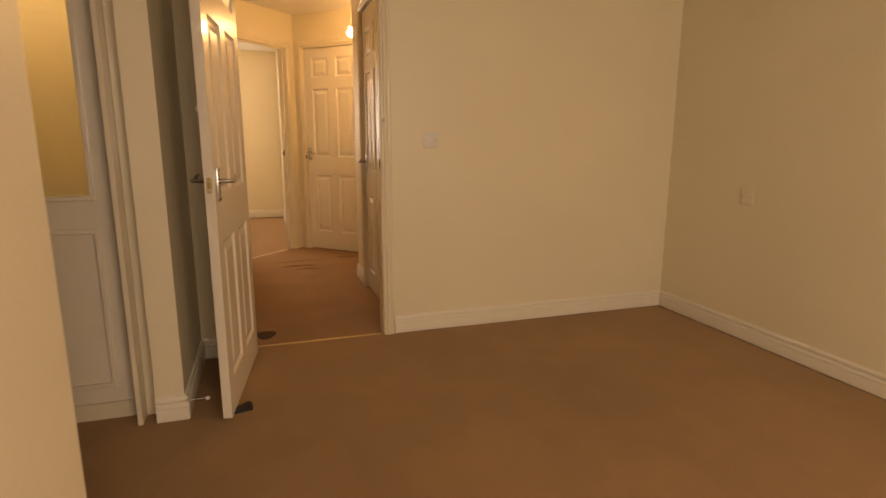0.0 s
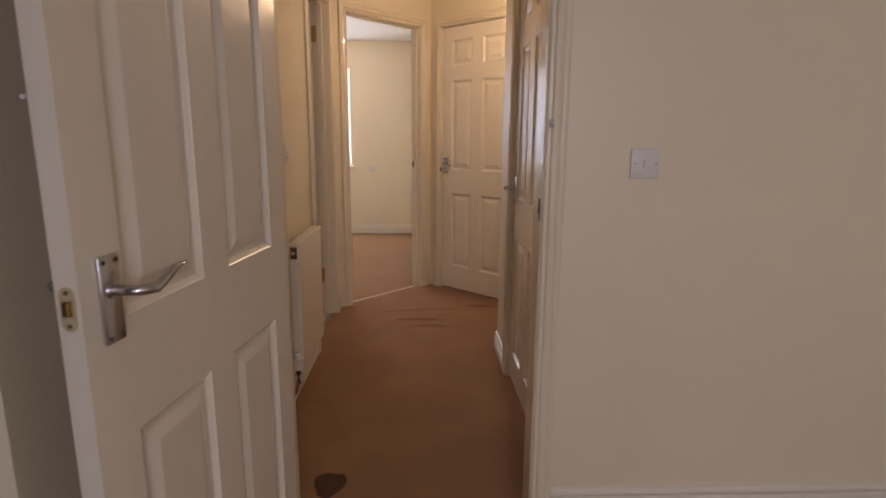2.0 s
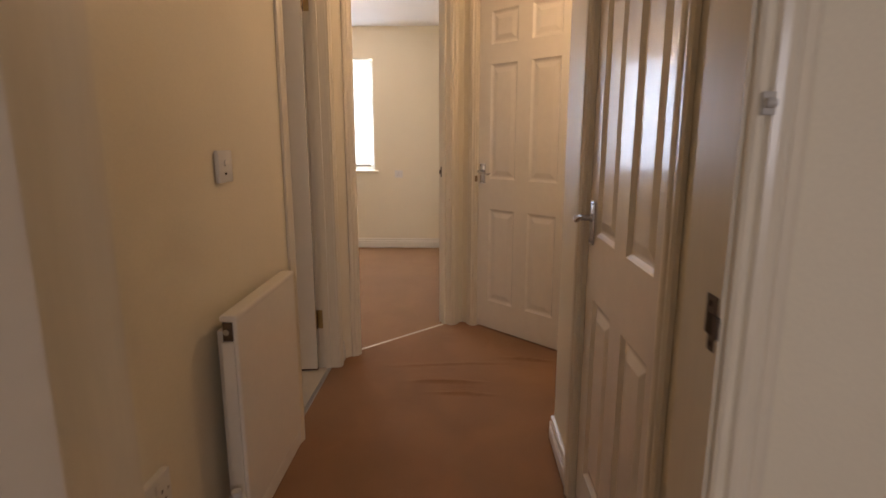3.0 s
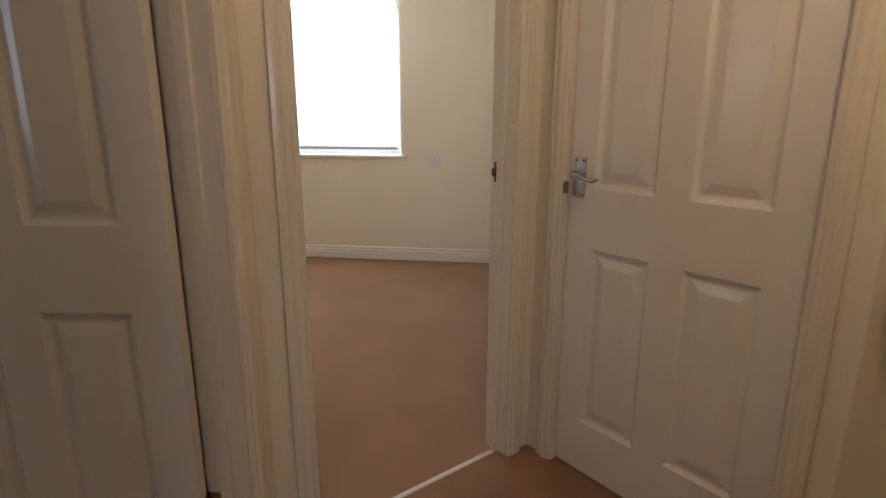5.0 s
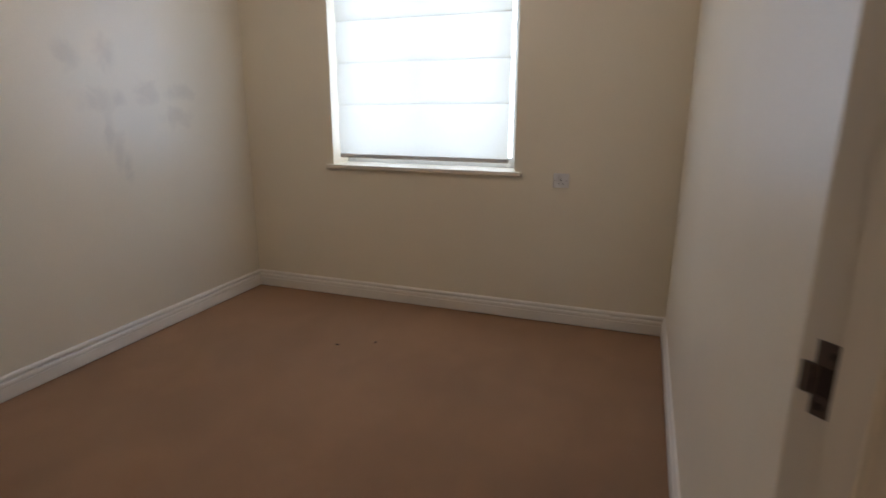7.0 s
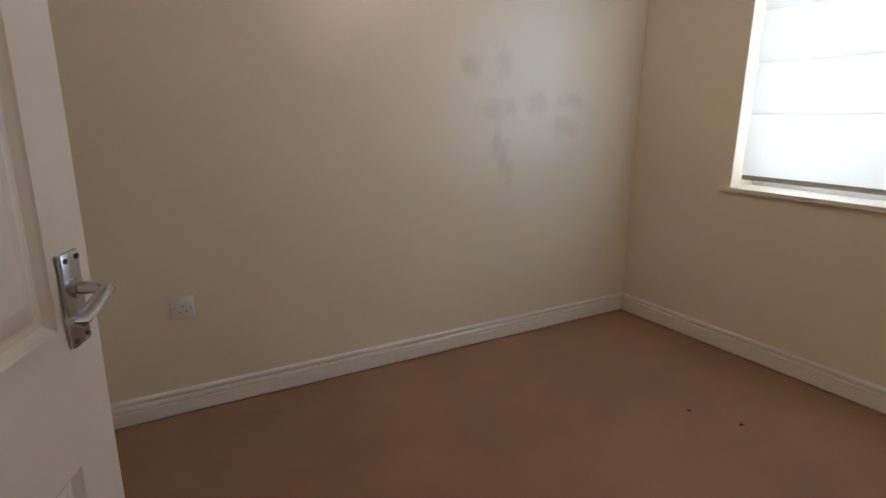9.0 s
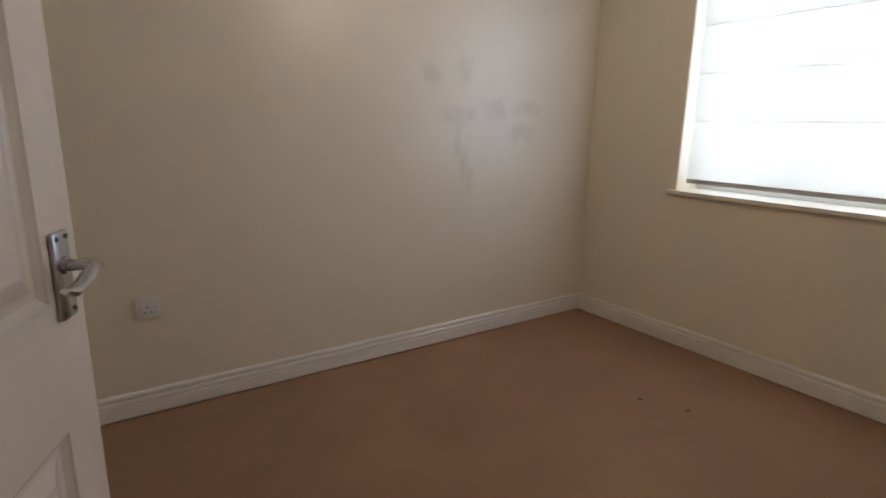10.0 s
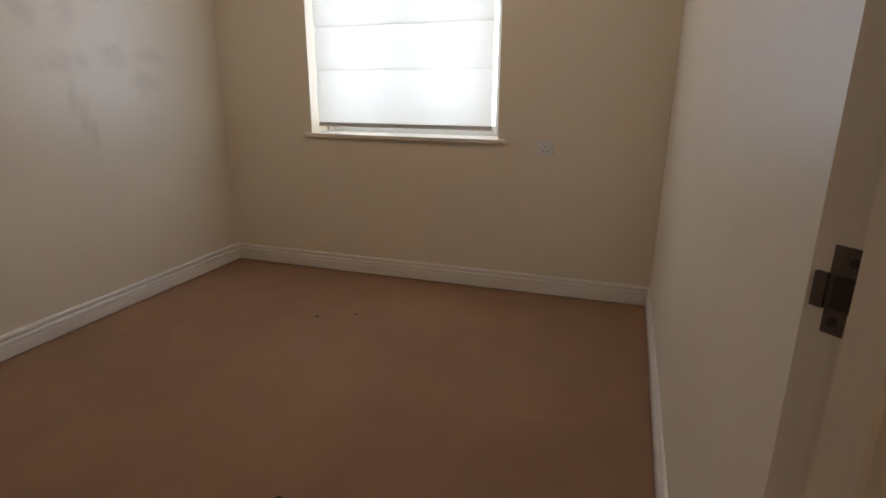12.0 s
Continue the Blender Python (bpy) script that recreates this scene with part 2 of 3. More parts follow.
def wall_run(name, m, length, depth, label, openings=(), mat=None, height=CEILING, base=0.0):
    """A wall along its own x, from its face at y = 0 back to y = depth, with openings (from, to, bottom, top)."""
    bm = bmesh.new()
    xs = sorted({0.0, length, *(x for a, b, _, _ in openings for x in (a, b))})
    zs = sorted({base, height, *(max(base, z) for _, _, low, high in openings for z in (low, high))})

    def solid(i, k):
        if not (0 <= i < len(xs) - 1 and 0 <= k < len(zs) - 1):
            return False
        x, z = (xs[i] + xs[i + 1]) / 2, (zs[k] + zs[k + 1]) / 2
        return not any(a < x < b and low < z < high for a, b, low, high in openings)

    for i in range(len(xs) - 1):
        for k in range(len(zs) - 1):
            if not solid(i, k):
                continue
            x0, x1, z0, z1 = xs[i], xs[i + 1], zs[k], zs[k + 1]
            faces = [[(x0, y, z0), (x1, y, z0), (x1, y, z1), (x0, y, z1)] for y in (0, depth)]
            for di, dk, p, q in ((-1, 0, (x0, z0), (x0, z1)), (1, 0, (x1, z0), (x1, z1)), (0, -1, (x0, z0), (x1, z0)), (0, 1, (x0, z1), (x1, z1))):
                if not solid(i + di, k + dk):
                    faces.append([(p[0], 0, p[1]), (q[0], 0, q[1]), (q[0], depth, q[1]), (p[0], depth, p[1])])
            for corners in faces:
                bm.faces.new([bm.verts.new(c) for c in corners])
    bmesh.ops.remove_doubles(bm, verts=bm.verts, dist=1e-5)
    ob = part(name, bm, mat or M_WALL)
    ob.matrix_world = m
    return tagged(ob, label, "wall", "", "structure")


HEAD = 2.03
WHITE_WALL = "cream painted plaster wall with a matt finish"
wall_run("wall_living_north", pose(-0.220, 3.40, 0), 2.960 + 0.1, 0.10, "cream painted wall pierced by the hall doorway",
         [(0.238 - 0.02, 0.988 + 0.02, 0, HEAD + 0.02)])
wall("wall_living_post", [(-0.220, 3.318), (-0.004, 3.318), (-0.004, 3.40), (-0.220, 3.40)], "short cream wall behind the open door")
wall_run("wall_living_recess", pose(-2.5, 2.65, 0), 2.280, 0.10, "cream painted wall around the half-glazed door",
         [(1.34 - 0.02, 2.171, 0, HEAD + 0.02)])
wall("wall_living_nib", [(-0.308, 2.75), (-0.220, 2.75), (-0.220, 3.50), (-0.308, 3.50)], "narrow cream wall return beside the open door")
wall("wall_living_east", [(2.74, -1.4), (2.84, -1.4), (2.84, 3.40), (2.74, 3.40)], WHITE_WALL)
wall_run("wall_living_west", pose(-2.5, -1.4, 0, 0, 0, 90), 7.00, 0.10, "cream wall with a small side-room window", [(5.85, 6.55, 1.0, 1.9)])
wall_run("wall_living_south", pose(-2.6, -1.40, 0), 5.44, -0.28, "unseen cream wall holding the added window", [(2.7, 4.5, 0.8, 2.1)])
wall("wall_living_partition", [(-0.275, -1.4), (-0.175, -1.4), (-0.175, 1.31), (-0.275, 1.31)], "cream wall end where the room widens")
wall("wall_kitchen_north", [(-2.5, 4.0), (-0.308, 4.0), (-0.308, 4.1), (-2.5, 4.1)], WHITE_WALL)
wall_run("wall_hall_left", pose(-0.175, 3.50, 0, 0, 0, 90), 2.056, 0.10, "cream hall wall with a radiator and a doorway",
         [(1.37 - 0.02, 2.056, 0, HEAD + 0.02)])
S = math.sqrt(0.5)


def uv(u, v):
    """A point of the two slanting walls: u along the bedroom doorway, v away from the hall."""
    return ((u - v) * S, (u + v) * S)


wall("wall_hall_corner", [(-0.175, 5.576), (-0.175, 5.675), uv(3.99, 4.137), uv(3.99, 4.243), (-0.30, 5.70), (-0.30, 5.576)],
     "cream wall corner between two doorways")
wall("wall_diagonal_head", [uv(3.99, 4.137), uv(4.735, 4.137), uv(4.735, 4.243), uv(3.99, 4.243)], "cream wall over the bedroom doorway", z0=HEAD + 0.02)
wall("wall_diagonal_right", [uv(4.735, 4.137), uv(4.8296, 4.137), (0.49, 6.49), (0.39, 6.49), (0.39, 6.3904), uv(4.735, 4.238)],
     "cream wall corner beside the bedroom doorway")
wall_run("wall_diagonal_door", pose(0.49, 6.34, 0, 0, 0, -45), 0.926, 0.10, "cream slanting wall around a closed door",
         [(0.117 - 0.02, 0.807 + 0.02, 0, HEAD + 0.02)])
wall_run("wall_hall_right", pose(0.86, 4.86, 0, 0, 0, -90), 1.36, 0.10, "cream hall wall with a closed door",
         [(0.372 - 0.02, 1.048 + 0.02, 0, HEAD + 0.02)])
wall("wall_stair_south", [(0.96, 4.76), (3.6, 4.76), (3.6, 4.86), (0.96, 4.86)], WHITE_WALL, z0=-2.4)
wall("wall_stair_north", [(1.145, 5.685), (3.6, 5.685), (3.6, 5.785), (1.215, 5.755)], "yellow-cream stair wall with a handrail", z0=-2.4)
wall("wall_stair_end", [(3.6, 4.78), (3.7, 4.78), (3.7, 5.785), (3.6, 5.785)], WHITE_WALL, z0=-2.4)
wall("wall_closet_back", [(0.49, 7.0), (1.9, 7.0), (1.9, 7.1), (0.49, 7.1)], WHITE_WALL)
wall("wall_closet_side", [(1.8, 5.785), (1.9, 5.785), (1.9, 7.0), (1.8, 7.0)], WHITE_WALL)
wall("wall_airing_back", [(1.6, 3.50), (1.7, 3.50), (1.7, 4.78), (1.6, 4.78)], WHITE_WALL)
wall("wall_bedroom_south", [(-2.35, 5.60), (-0.30, 5.60), (-0.30, 5.70), (-2.35, 5.70)], WHITE_WALL)
wall("wall_bedroom_west", [(-2.35, 5.70), (-2.255, 5.70), (-2.255, 8.866), (-2.35, 8.866)],
     "cream bedroom wall with grey scuffed patches", M_WALL_SCUFFED)
wall("wall_bedroom_east", [(0.39, 6.49), (0.49, 6.49), (0.49, 8.866), (0.39, 8.866)], WHITE_WALL)
wall_run("wall_bedroom_north", pose(-2.6, 8.866, 0), 3.3, 0.30, "cream bedroom wall around the blinded window",
         [(2.6 - 1.625, 2.6 - 0.472, 0.86, 2.036)])


def slab(name, outline, z0, z1, mat, label, category):
    return tagged(part(name, prism(bmesh.new(), outline, z0, z1), mat), label, category, "", "structure")


slab("floor", [(-2.6, -1.6), (2.84, -1.6), (2.84, 3.43), (-2.6, 3.43)], -0.1, 0.0, M_CARPET, "worn beige-brown living room carpet", "carpet")
slab("bedroom_floor", [(-2.6, 5.576), (-0.30, 5.576), uv(3.889, 4.18), uv(4.83, 4.18), (0.49, 9.0), (-2.6, 9.0)], -0.1, 0.0, M_CARPET,
     "plain beige bedroom carpet", "carpet")
slab("bathroom_floor", [(-2.6, 4.0), (-0.225, 4.0), (-0.225, 5.576), (-2.6, 5.576)], -0.1, -0.002, M_VINYL, "pale vinyl floor beyond the hall", "floor")
slab("closet_floor", [(0.53, 6.44), (1.2, 5.76), (1.9, 5.76), (1.9, 7.1), (0.53, 7.1)], -0.1, 0.0, M_CARPET, "carpet inside a closet", "carpet")
slab("ceiling", [(-2.6, -1.68), (3.7, -1.68), (3.7, 9.16), (-2.6, 9.16)], CEILING, CEILING + 0.15, M_CEILING, "white painted ceiling", "ceiling")
slab("ground", [(-400, -400), (400, -400), (400, 400), (-400, 400)], -2.9, -2.8, M_SLAB, "plain ground outside the building", "ground")


def hall_floor():
    """The hall carpet, rucked into low folds where it has come loose."""
    folds = [(0.40, 5.40, 0.17, 0.02, 0.011), (0.48, 5.27, 0.15, -0.05, 0.010), (0.86, 5.70, 0.12, -0.2, 0.011), (0.42, 5.62, 0.30, 0.1, 0.007)]
    bm = bmesh.new()
    step = 0.02
    nx, ny = 65, 290
    grid = []
    for j in range(ny + 1):
        row = []
        for i in range(nx + 1):
            x, y = -0.225 + i * step * 1.09, 3.43 + j * step / 2
            z = 0.0025 * noise.noise(Vector((x * 3, y * 3, 0)))
            for fx, fy, reach, lean, tall in folds:
                across = (y - fy) - lean * (x - fx)
                z += tall * math.exp(-((x - fx) / reach) ** 4) * math.exp(-(across / 0.009) ** 2)
            row.append(bm.verts.new((x, y, z)))
        grid.append(row)

    def inside(x, y):
        return y - x < 4.18 / S + 0.02 and x + y < 6.86 and (x < 1.2 or y > 4.86) and (x < 0.91 or y > 4.83)

    for j in range(ny):
        for i in range(nx):
            c = grid[j][i].co
            if inside(c.x + 0.01, c.y + 0.005):
                bm.faces.new((grid[j][i], grid[j][i + 1], grid[j + 1][i + 1], grid[j + 1][i]))
    bmesh.ops.delete(bm, geom=[v for v in bm.verts if not v.link_faces], context="VERTS")
    ob = part("hall_floor", bm, M_CARPET_HALL, smooth=True)
    return tagged(ob, "beige-brown hall carpet with loose rucked folds", "carpet", "", "structure")


hall_floor()

SKIRTING = [(0, 0), (0.006, 0), (0.006, 0.005), (0.014, 0.005), (0.016, 0.009), (0.016, 0.059), (0.0125, 0.0615), (0.0155, 0.064), (0.0165, 0.070), (0.0155, 0.079),
            (0.0125, 0.0830), (0.0020, 0.0845), (0.0020, 0.0925), (0.0120, 0.0940), (0.0125, 0.099), (0.0105, 0.105), (0.005, 0.110), (0, 0.111)]


def skirting(x0, y0, x1, y1, label="white moulded skirting board with grooved top", cut0=0.0, cut1=0.0):
    """A board along a wall's foot, on the left of the way from the first point to the second. cut: how much longer the front is than the back."""
    a, b = Vector((x0, y0, 0)), Vector((x1, y1, 0))
    along = (b - a).normalized()
    side = Vector((-along.y, along.x, 0))
    bm = bmesh.new()
    ends = [[bm.verts.new(p + side * d + along * (cut * d) + Vector((0, 0, z))) for d, z in SKIRTING] for p, cut in ((a, -cut0), (b, cut1))]
    n = len(SKIRTING)
    for k in range(n):
        bm.faces.new((ends[0][k], ends[0][(k + 1) % n], ends[1][(k + 1) % n], ends[1][k]))
    bm.faces.new(ends[0])
    bm.faces.new(ends[1])
    return tagged(part("baseboard", bm, M_SKIRTING), label, "skirting board", "skirting boards", "structure")


# living room
skirting(2.74, 3.40, 0.836, 3.40, cut0=-1)
skirting(2.74, -1.4, 2.74, 3.40, cut1=-1)
skirting(-0.004, 3.318, -0.220, 3.318, cut1=-1)
skirting(-0.220, 3.318, -0.220, 2.65, cut0=-1, cut1=1)
skirting(-0.220, 2.65, -0.329, 2.65, "white moulded skirting block round a wall end", cut0=1)
skirting(-1.19, 2.65, -2.5, 2.65)
# hall
skirting(-0.175, 4.80, -0.175, 3.50)
skirting(-0.175, 5.675, -0.175, 5.626, cut0=-0.41)
skirting(0.86, 4.554, 0.86, 4.86, cut1=1)
skirting(0.86, 4.86, 1.10, 4.86, cut0=1)
skirting(0.86, 3.52, 0.86, 3.746)
# bedroom
skirting(-2.255, 8.866, -2.255, 5.70, cut0=-1, cut1=-1)
skirting(0.39, 8.866, -2.255, 8.866, cut0=-1, cut1=-1)
skirting(0.39, 6.40, 0.39, 8.866, cut1=-1)
skirting(-2.255, 5.70, -0.36, 5.70, cut0=-1)

# ---- doors ----
ARCHITRAVE = [(0.004, 0), (0.004, 0.009), (0.009, 0.0125), (0.015, 0.0125), (0.018, 0.0105), (0.022, 0.0165), (0.030, 0.0185),
              (0.039, 0.0165), (0.044, 0.0125), (0.047, 0.0145), (0.055, 0.0145), (0.064, 0.010), (0.064, 0)]


def architrave(width, height, y, outward, parent, wide=1.0):
    """The moulding round three sides of an opening, mitred at the corners."""
    bm = bmesh.new()
    rows = []
    for d, t in ARCHITRAVE:
        d = d * wide
        where = [(-d, 0), (-d, height + d), (width + d, height + d), (width + d, 0)]
        rows.append([bm.verts.new((x, y + outward * t, z)) for x, z in where])
    n = len(rows)
    for k in range(n):
        for j in range(3):
            bm.faces.new((rows[k][j], rows[k][j + 1], rows[(k + 1) % n][j + 1], rows[(k + 1) % n][j]))
    for j in (0, 3):
        bm.faces.new([row[j] for row in rows])
    return part("architrave", bm, M_TRIM, parent)


PANEL_ROWS = [(0.180, 0.770), (0.955, 1.625), (1.735, 1.920)]
LOW_ROWS = [(0.148, 0.727), (0.919, 1.589), (1.699, 1.884)]


def panel_columns(w):
    stile, mid = 0.092, 0.100
    half = (w - 2 * stile - mid) / 2
    return [(stile, stile + half), (stile + half + mid, w - stile)]


def leaf_frame(w, h, t, cells):
    """Stiles and rails: a slab with a hole for each cell (x0, x1, z0, z1)."""
    bm = bmesh.new()
    xs = sorted({0, w, *(c for cell in cells for c in cell[:2])})
    zs = sorted({0, h, *(c for cell in cells for c in cell[2:])})
    bottoms = {}
    for x0, x1, z0, z1 in cells:
        for a in xs:
            for b in zs:
                if x0 <= a < x1 and z0 <= b < z1:
                    bottoms[(a, b)] = True
    for i in range(len(xs) - 1):
        for j in range(len(zs) - 1):
            if (xs[i], zs[j]) not in bottoms:
                for y in (0, t):
                    bm.faces.new([bm.verts.new((x, y, z)) for x, z in ((xs[i], zs[j]), (xs[i + 1], zs[j]), (xs[i + 1], zs[j + 1]), (xs[i], zs[j + 1]))])
    for x0, x1, z0, z1 in ((0, 0, 0, h), (w, w, 0, h), (0, w, 0, 0), (0, w, h, h)):
        bm.faces.new([bm.verts.new(p) for p in ((x0, 0, z0), (x1, 0, z1 if x0 == x1 else z0), (x1, t, z1), (x0, t, z1 if x0 != x1 else z0))]
                     if x0 != x1 else [bm.verts.new(p) for p in ((x0, 0, 0), (x0, 0, h), (x0, t, h), (x0, t, 0))])
    bmesh.ops.remove_doubles(bm, verts=bm.verts, dist=1e-5)
    return bm


def raised_panel(x0, x1, z0, z1, t):
    """A moulded panel, sunk and raised again, on both faces of a leaf."""
    bm = bmesh.new()
    for face, way in ((0, 1), (t, -1)):
        rings = []
        for inset, deep in ((0, 0), (0.003, 0.003), (0.012, 0.0095), (0.019, 0.0105), (0.024, 0.0100), (0.048, 0.0025), (0.051, 0.002)):
            y = face + way * deep
            rings.append([bm.verts.new(p) for p in ((x0 + inset, y, z0 + inset), (x1 - inset, y, z0 + inset),
                                                    (x1 - inset, y, z1 - inset), (x0 + inset, y, z1 - inset))])
        for a, b in zip(rings, rings[1:]):
            for k in range(4):
                bm.faces.new((a[k], a[(k + 1) % 4], b[(k + 1) % 4], b[k]))
        bm.faces.new(rings[-1])
    return bm


def flipped(bm, sx, sy, t):
    """Turns a leaf's geometry for its hand: sx towards the latch, sy away from the side it swings to."""
    for v in bm.verts:
        v.co.x *= sx
        v.co.y *= sy
    return bm


def lever(sx, out, x, y, z, parent, mat, style, tall=0.122):
    """One side's handle: backplate, screws and a curved lever. out: the way the face looks."""
    plate = part("backplate", boxed(x - 0.021, x + 0.021, min(y, y + out * 0.008), max(y, y + out * 0.008), z - tall / 2, z + tall / 2, bevel=0.003), mat, parent,
                 "chrome lever backplate", True)
    for dx in (-0.014, 0.014):
        for dz in (-tall / 2 + 0.009, tall / 2 - 0.009):
            part("screw", disc(bmesh.new(), 0.0035, 0.002, pose(x + dx, y + out * 0.0085, z + dz, 90), 8), M_STEEL, plate)
    zc = z + 0.014
    bm = bmesh.new()
    disc(bm, 0.0125, 0.006, pose(x, y + out * 0.010, zc, 90), 18)
    back = -sx
    if style == "scroll":
        points = [(x, y + out * 0.008, zc), (x, y + out * 0.030, zc), (x, y + out * 0.046, zc), (x + back * 0.008, y + out * 0.055, zc),
                  (x + back * 0.028, y + out * 0.058, zc - 0.002), (x + back * 0.055, y + out * 0.057, zc + 0.006),
                  (x + back * 0.080, y + out * 0.057, zc + 0.016), (x + back * 0.105, y + out * 0.055, zc + 0.019)]
        radii, flat = [0.009, 0.008, 0.008, 0.0085, 0.0085, 0.008, 0.0075, 0.005], [1, 1, 1, 1, 1, 0.9, 0.8, 0.6]
    else:
        points = [(x, y + out * 0.008, zc), (x, y + out * 0.028, zc), (x, y + out * 0.042, zc), (x + back * 0.008, y + out * 0.050, zc),
                  (x + back * 0.030, y + out * 0.051, zc - 0.003), (x + back * 0.060, y + out * 0.050, zc - 0.012),
                  (x + back * 0.085, y + out * 0.050, zc - 0.014), (x + back * 0.100, y + out * 0.049, zc - 0.008)]
        radii, flat = [0.009, 0.008, 0.008, 0.009, 0.010, 0.010, 0.011, 0.006], [1, 1, 1, 0.9, 0.7, 0.6, 0.6, 0.6]
    part("lever", tube(bm, points, radii, flat), mat, parent, "curved chrome lever", True)


def rounded_plate(x0, x1, y, z, half, tall):
    """A thin upright plate with half-round ends."""
    bm = bmesh.new()
    rim = [(y + half * math.cos(a), z + math.copysign(tall - half, math.sin(a)) + half * math.sin(a)) for a in (math.pi * (k + 0.5) / 10 for k in range(20))]
    sides = [[bm.verts.new((x, b, c)) for b, c in rim] for x in (x0, x1)]
    bm.faces.new(sides[0])
    bm.faces.new(sides[1])
    for k in range(20):
        n = (k + 1) % 20
        bm.faces.new((sides[0][k], sides[0][n], sides[1][n], sides[1][k]))
    return bm


def hinge(bm_parent, x, y, z, mat=None):
    knuckle = disc(bmesh.new(), 0.006, 0.10, pose(x, y, z), 10)
    part("hinge", knuckle, mat or M_STEEL, bm_parent, "painted hinge knuckle" if mat == M_TRIM else "tarnished hinge knuckle", True)


def door(name, m, width, depth, label, hinge_far=False, to_back=True, angle=0.0, setback=0.0, style="scroll", glazed=False,
         fronts=True, backs=True, wide=1.0, floor_gap=0.012, plate=0.122, grip=0.985, hinges=(0.25, 1.04, 1.80), hinge_mat=None, hinge_gap=0.003, rows=PANEL_ROWS, backset=0.055):
    """A door in its frame: opening along x from 0 to width, wall from y = 0 back to depth, hung at the near or the far jamb, swung by angle."""
    top = thing(name, m, label, "door", "internal doors", "structure")
    for x in (-0.018, width):
        part("jamb", boxed(x, x + 0.018, -0.001, depth + 0.001, 0, HEAD), M_TRIM, top)
    part("jamb_head", boxed(-0.018, width + 0.018, -0.001, depth + 0.001, HEAD, HEAD + 0.018), M_TRIM, top)
    if fronts:
        architrave(width, HEAD, -0.0015, -1, top, wide)
    if backs:
        architrave(width, HEAD, depth + 0.0015, 1, top, wide)
    t = 0.036
    w, h = width - 0.006, HEAD - floor_gap - 0.004
    pivot_y = depth - 0.002 - setback if to_back else 0.002 + setback
    stop_y = pivot_y - t - 0.030 if to_back else pivot_y + t + 0.002
    if setback > -0.02 and stop_y > -0.001 and stop_y + 0.028 < depth + 0.001:
        for x in (0.0, width - 0.012):
            part("door_stop_strip", boxed(x, x + 0.012, stop_y, stop_y + 0.028, 0, HEAD - 0.012), M_TRIM, top)
        part("door_stop_strip", boxed(0, width, stop_y, stop_y + 0.028, HEAD - 0.012, HEAD), M_TRIM, top)
    sx, sy = (-1 if hinge_far else 1), (-1 if to_back else 1)
    cells = [(a, b, c, d) for a, b in panel_columns(w) for c, d in rows]
    if glazed:
        cells = [(0.085, w - 0.085, 0.076, 0.712), (0.085, w - 0.085, 0.842, 1.84)]
    leaf = part("leaf", flipped(leaf_frame(w, h, t, cells), sx, sy, t), M_GLOSS, top)
    turn = angle * (1 if to_back else -1) * sx
    leaf.matrix_local = pose(width - hinge_gap if hinge_far else hinge_gap, pivot_y, floor_gap, 0, 0, turn)
    for n, (x0, x1, z0, z1) in enumerate(cells):
        if glazed:
            if n:
                part("glass_pane", flipped(boxed(x0, x1, t / 2 - 0.003, t / 2 + 0.003, z0, z1), sx, sy, t), M_FROSTED, leaf, "pale yellow-lit frosted glass pane")
            else:
                part("panel", flipped(boxed(x0, x1, 0.004, t - 0.004, z0, z1), sx, sy, t), M_GLOSS, leaf)
            bm = bmesh.new()
            for y0, y1 in ((-0.013, 0.012), (t - 0.012, t + 0.013)):
                box(bm, x0 - 0.010, x0 + 0.008, y0, y1, z0 - 0.010, z1 + 0.010, 0.003)
                box(bm, x1 - 0.008, x1 + 0.010, y0, y1, z0 - 0.010, z1 + 0.010, 0.003)
                box(bm, x0 + 0.006, x1 - 0.006, y0, y1, z0 - 0.010, z0 + 0.008, 0.003)
                box(bm, x0 + 0.006, x1 - 0.006, y0, y1, z1 - 0.008, z1 + 0.010, 0.003)
            part("glazing_bead" if n else "panel_moulding", flipped(bm, sx, sy, t), M_GLOSS, leaf)
        else:
            part("panel", flipped(raised_panel(x0, x1, z0, z1, t), sx, sy, t), M_GLOSS, leaf)
    lx, lz = sx * (w - backset), grip
    lever(sx, -sy, lx, 0, lz, leaf, M_CHROME, style, plate)
    lever(sx, sy, lx, sy * t, lz, leaf, M_CHROME, style, plate)
    face = part("latch_plate", flipped(rounded_plate(w - 0.0008, w + 0.0012, t / 2, lz, 0.012, 0.032), sx, sy, t), M_PALE_BRASS, leaf, "worn pale brass latch plate with rounded ends")
    part("latch_hole", flipped(boxed(w + 0.0008, w + 0.0016, t / 2 - 0.0065, t / 2 + 0.0065, lz - 0.010, lz + 0.012), sx, sy, t), M_BRASS, face)
    part("latch_bolt", flipped(boxed(w + 0.001, w + 0.006, t / 2 - 0.0055, t / 2 + 0.003, lz - 0.009, lz + 0.010, bevel=0.001), sx, sy, t), M_BRASS, face)
    for dz in (-0.024, 0.024):
        part("screw", flipped(disc(bmesh.new(), 0.0032, 0.001, pose(w + 0.0014, t / 2, lz + dz, 0, 90), 10), sx, sy, t), M_BRASS, face)
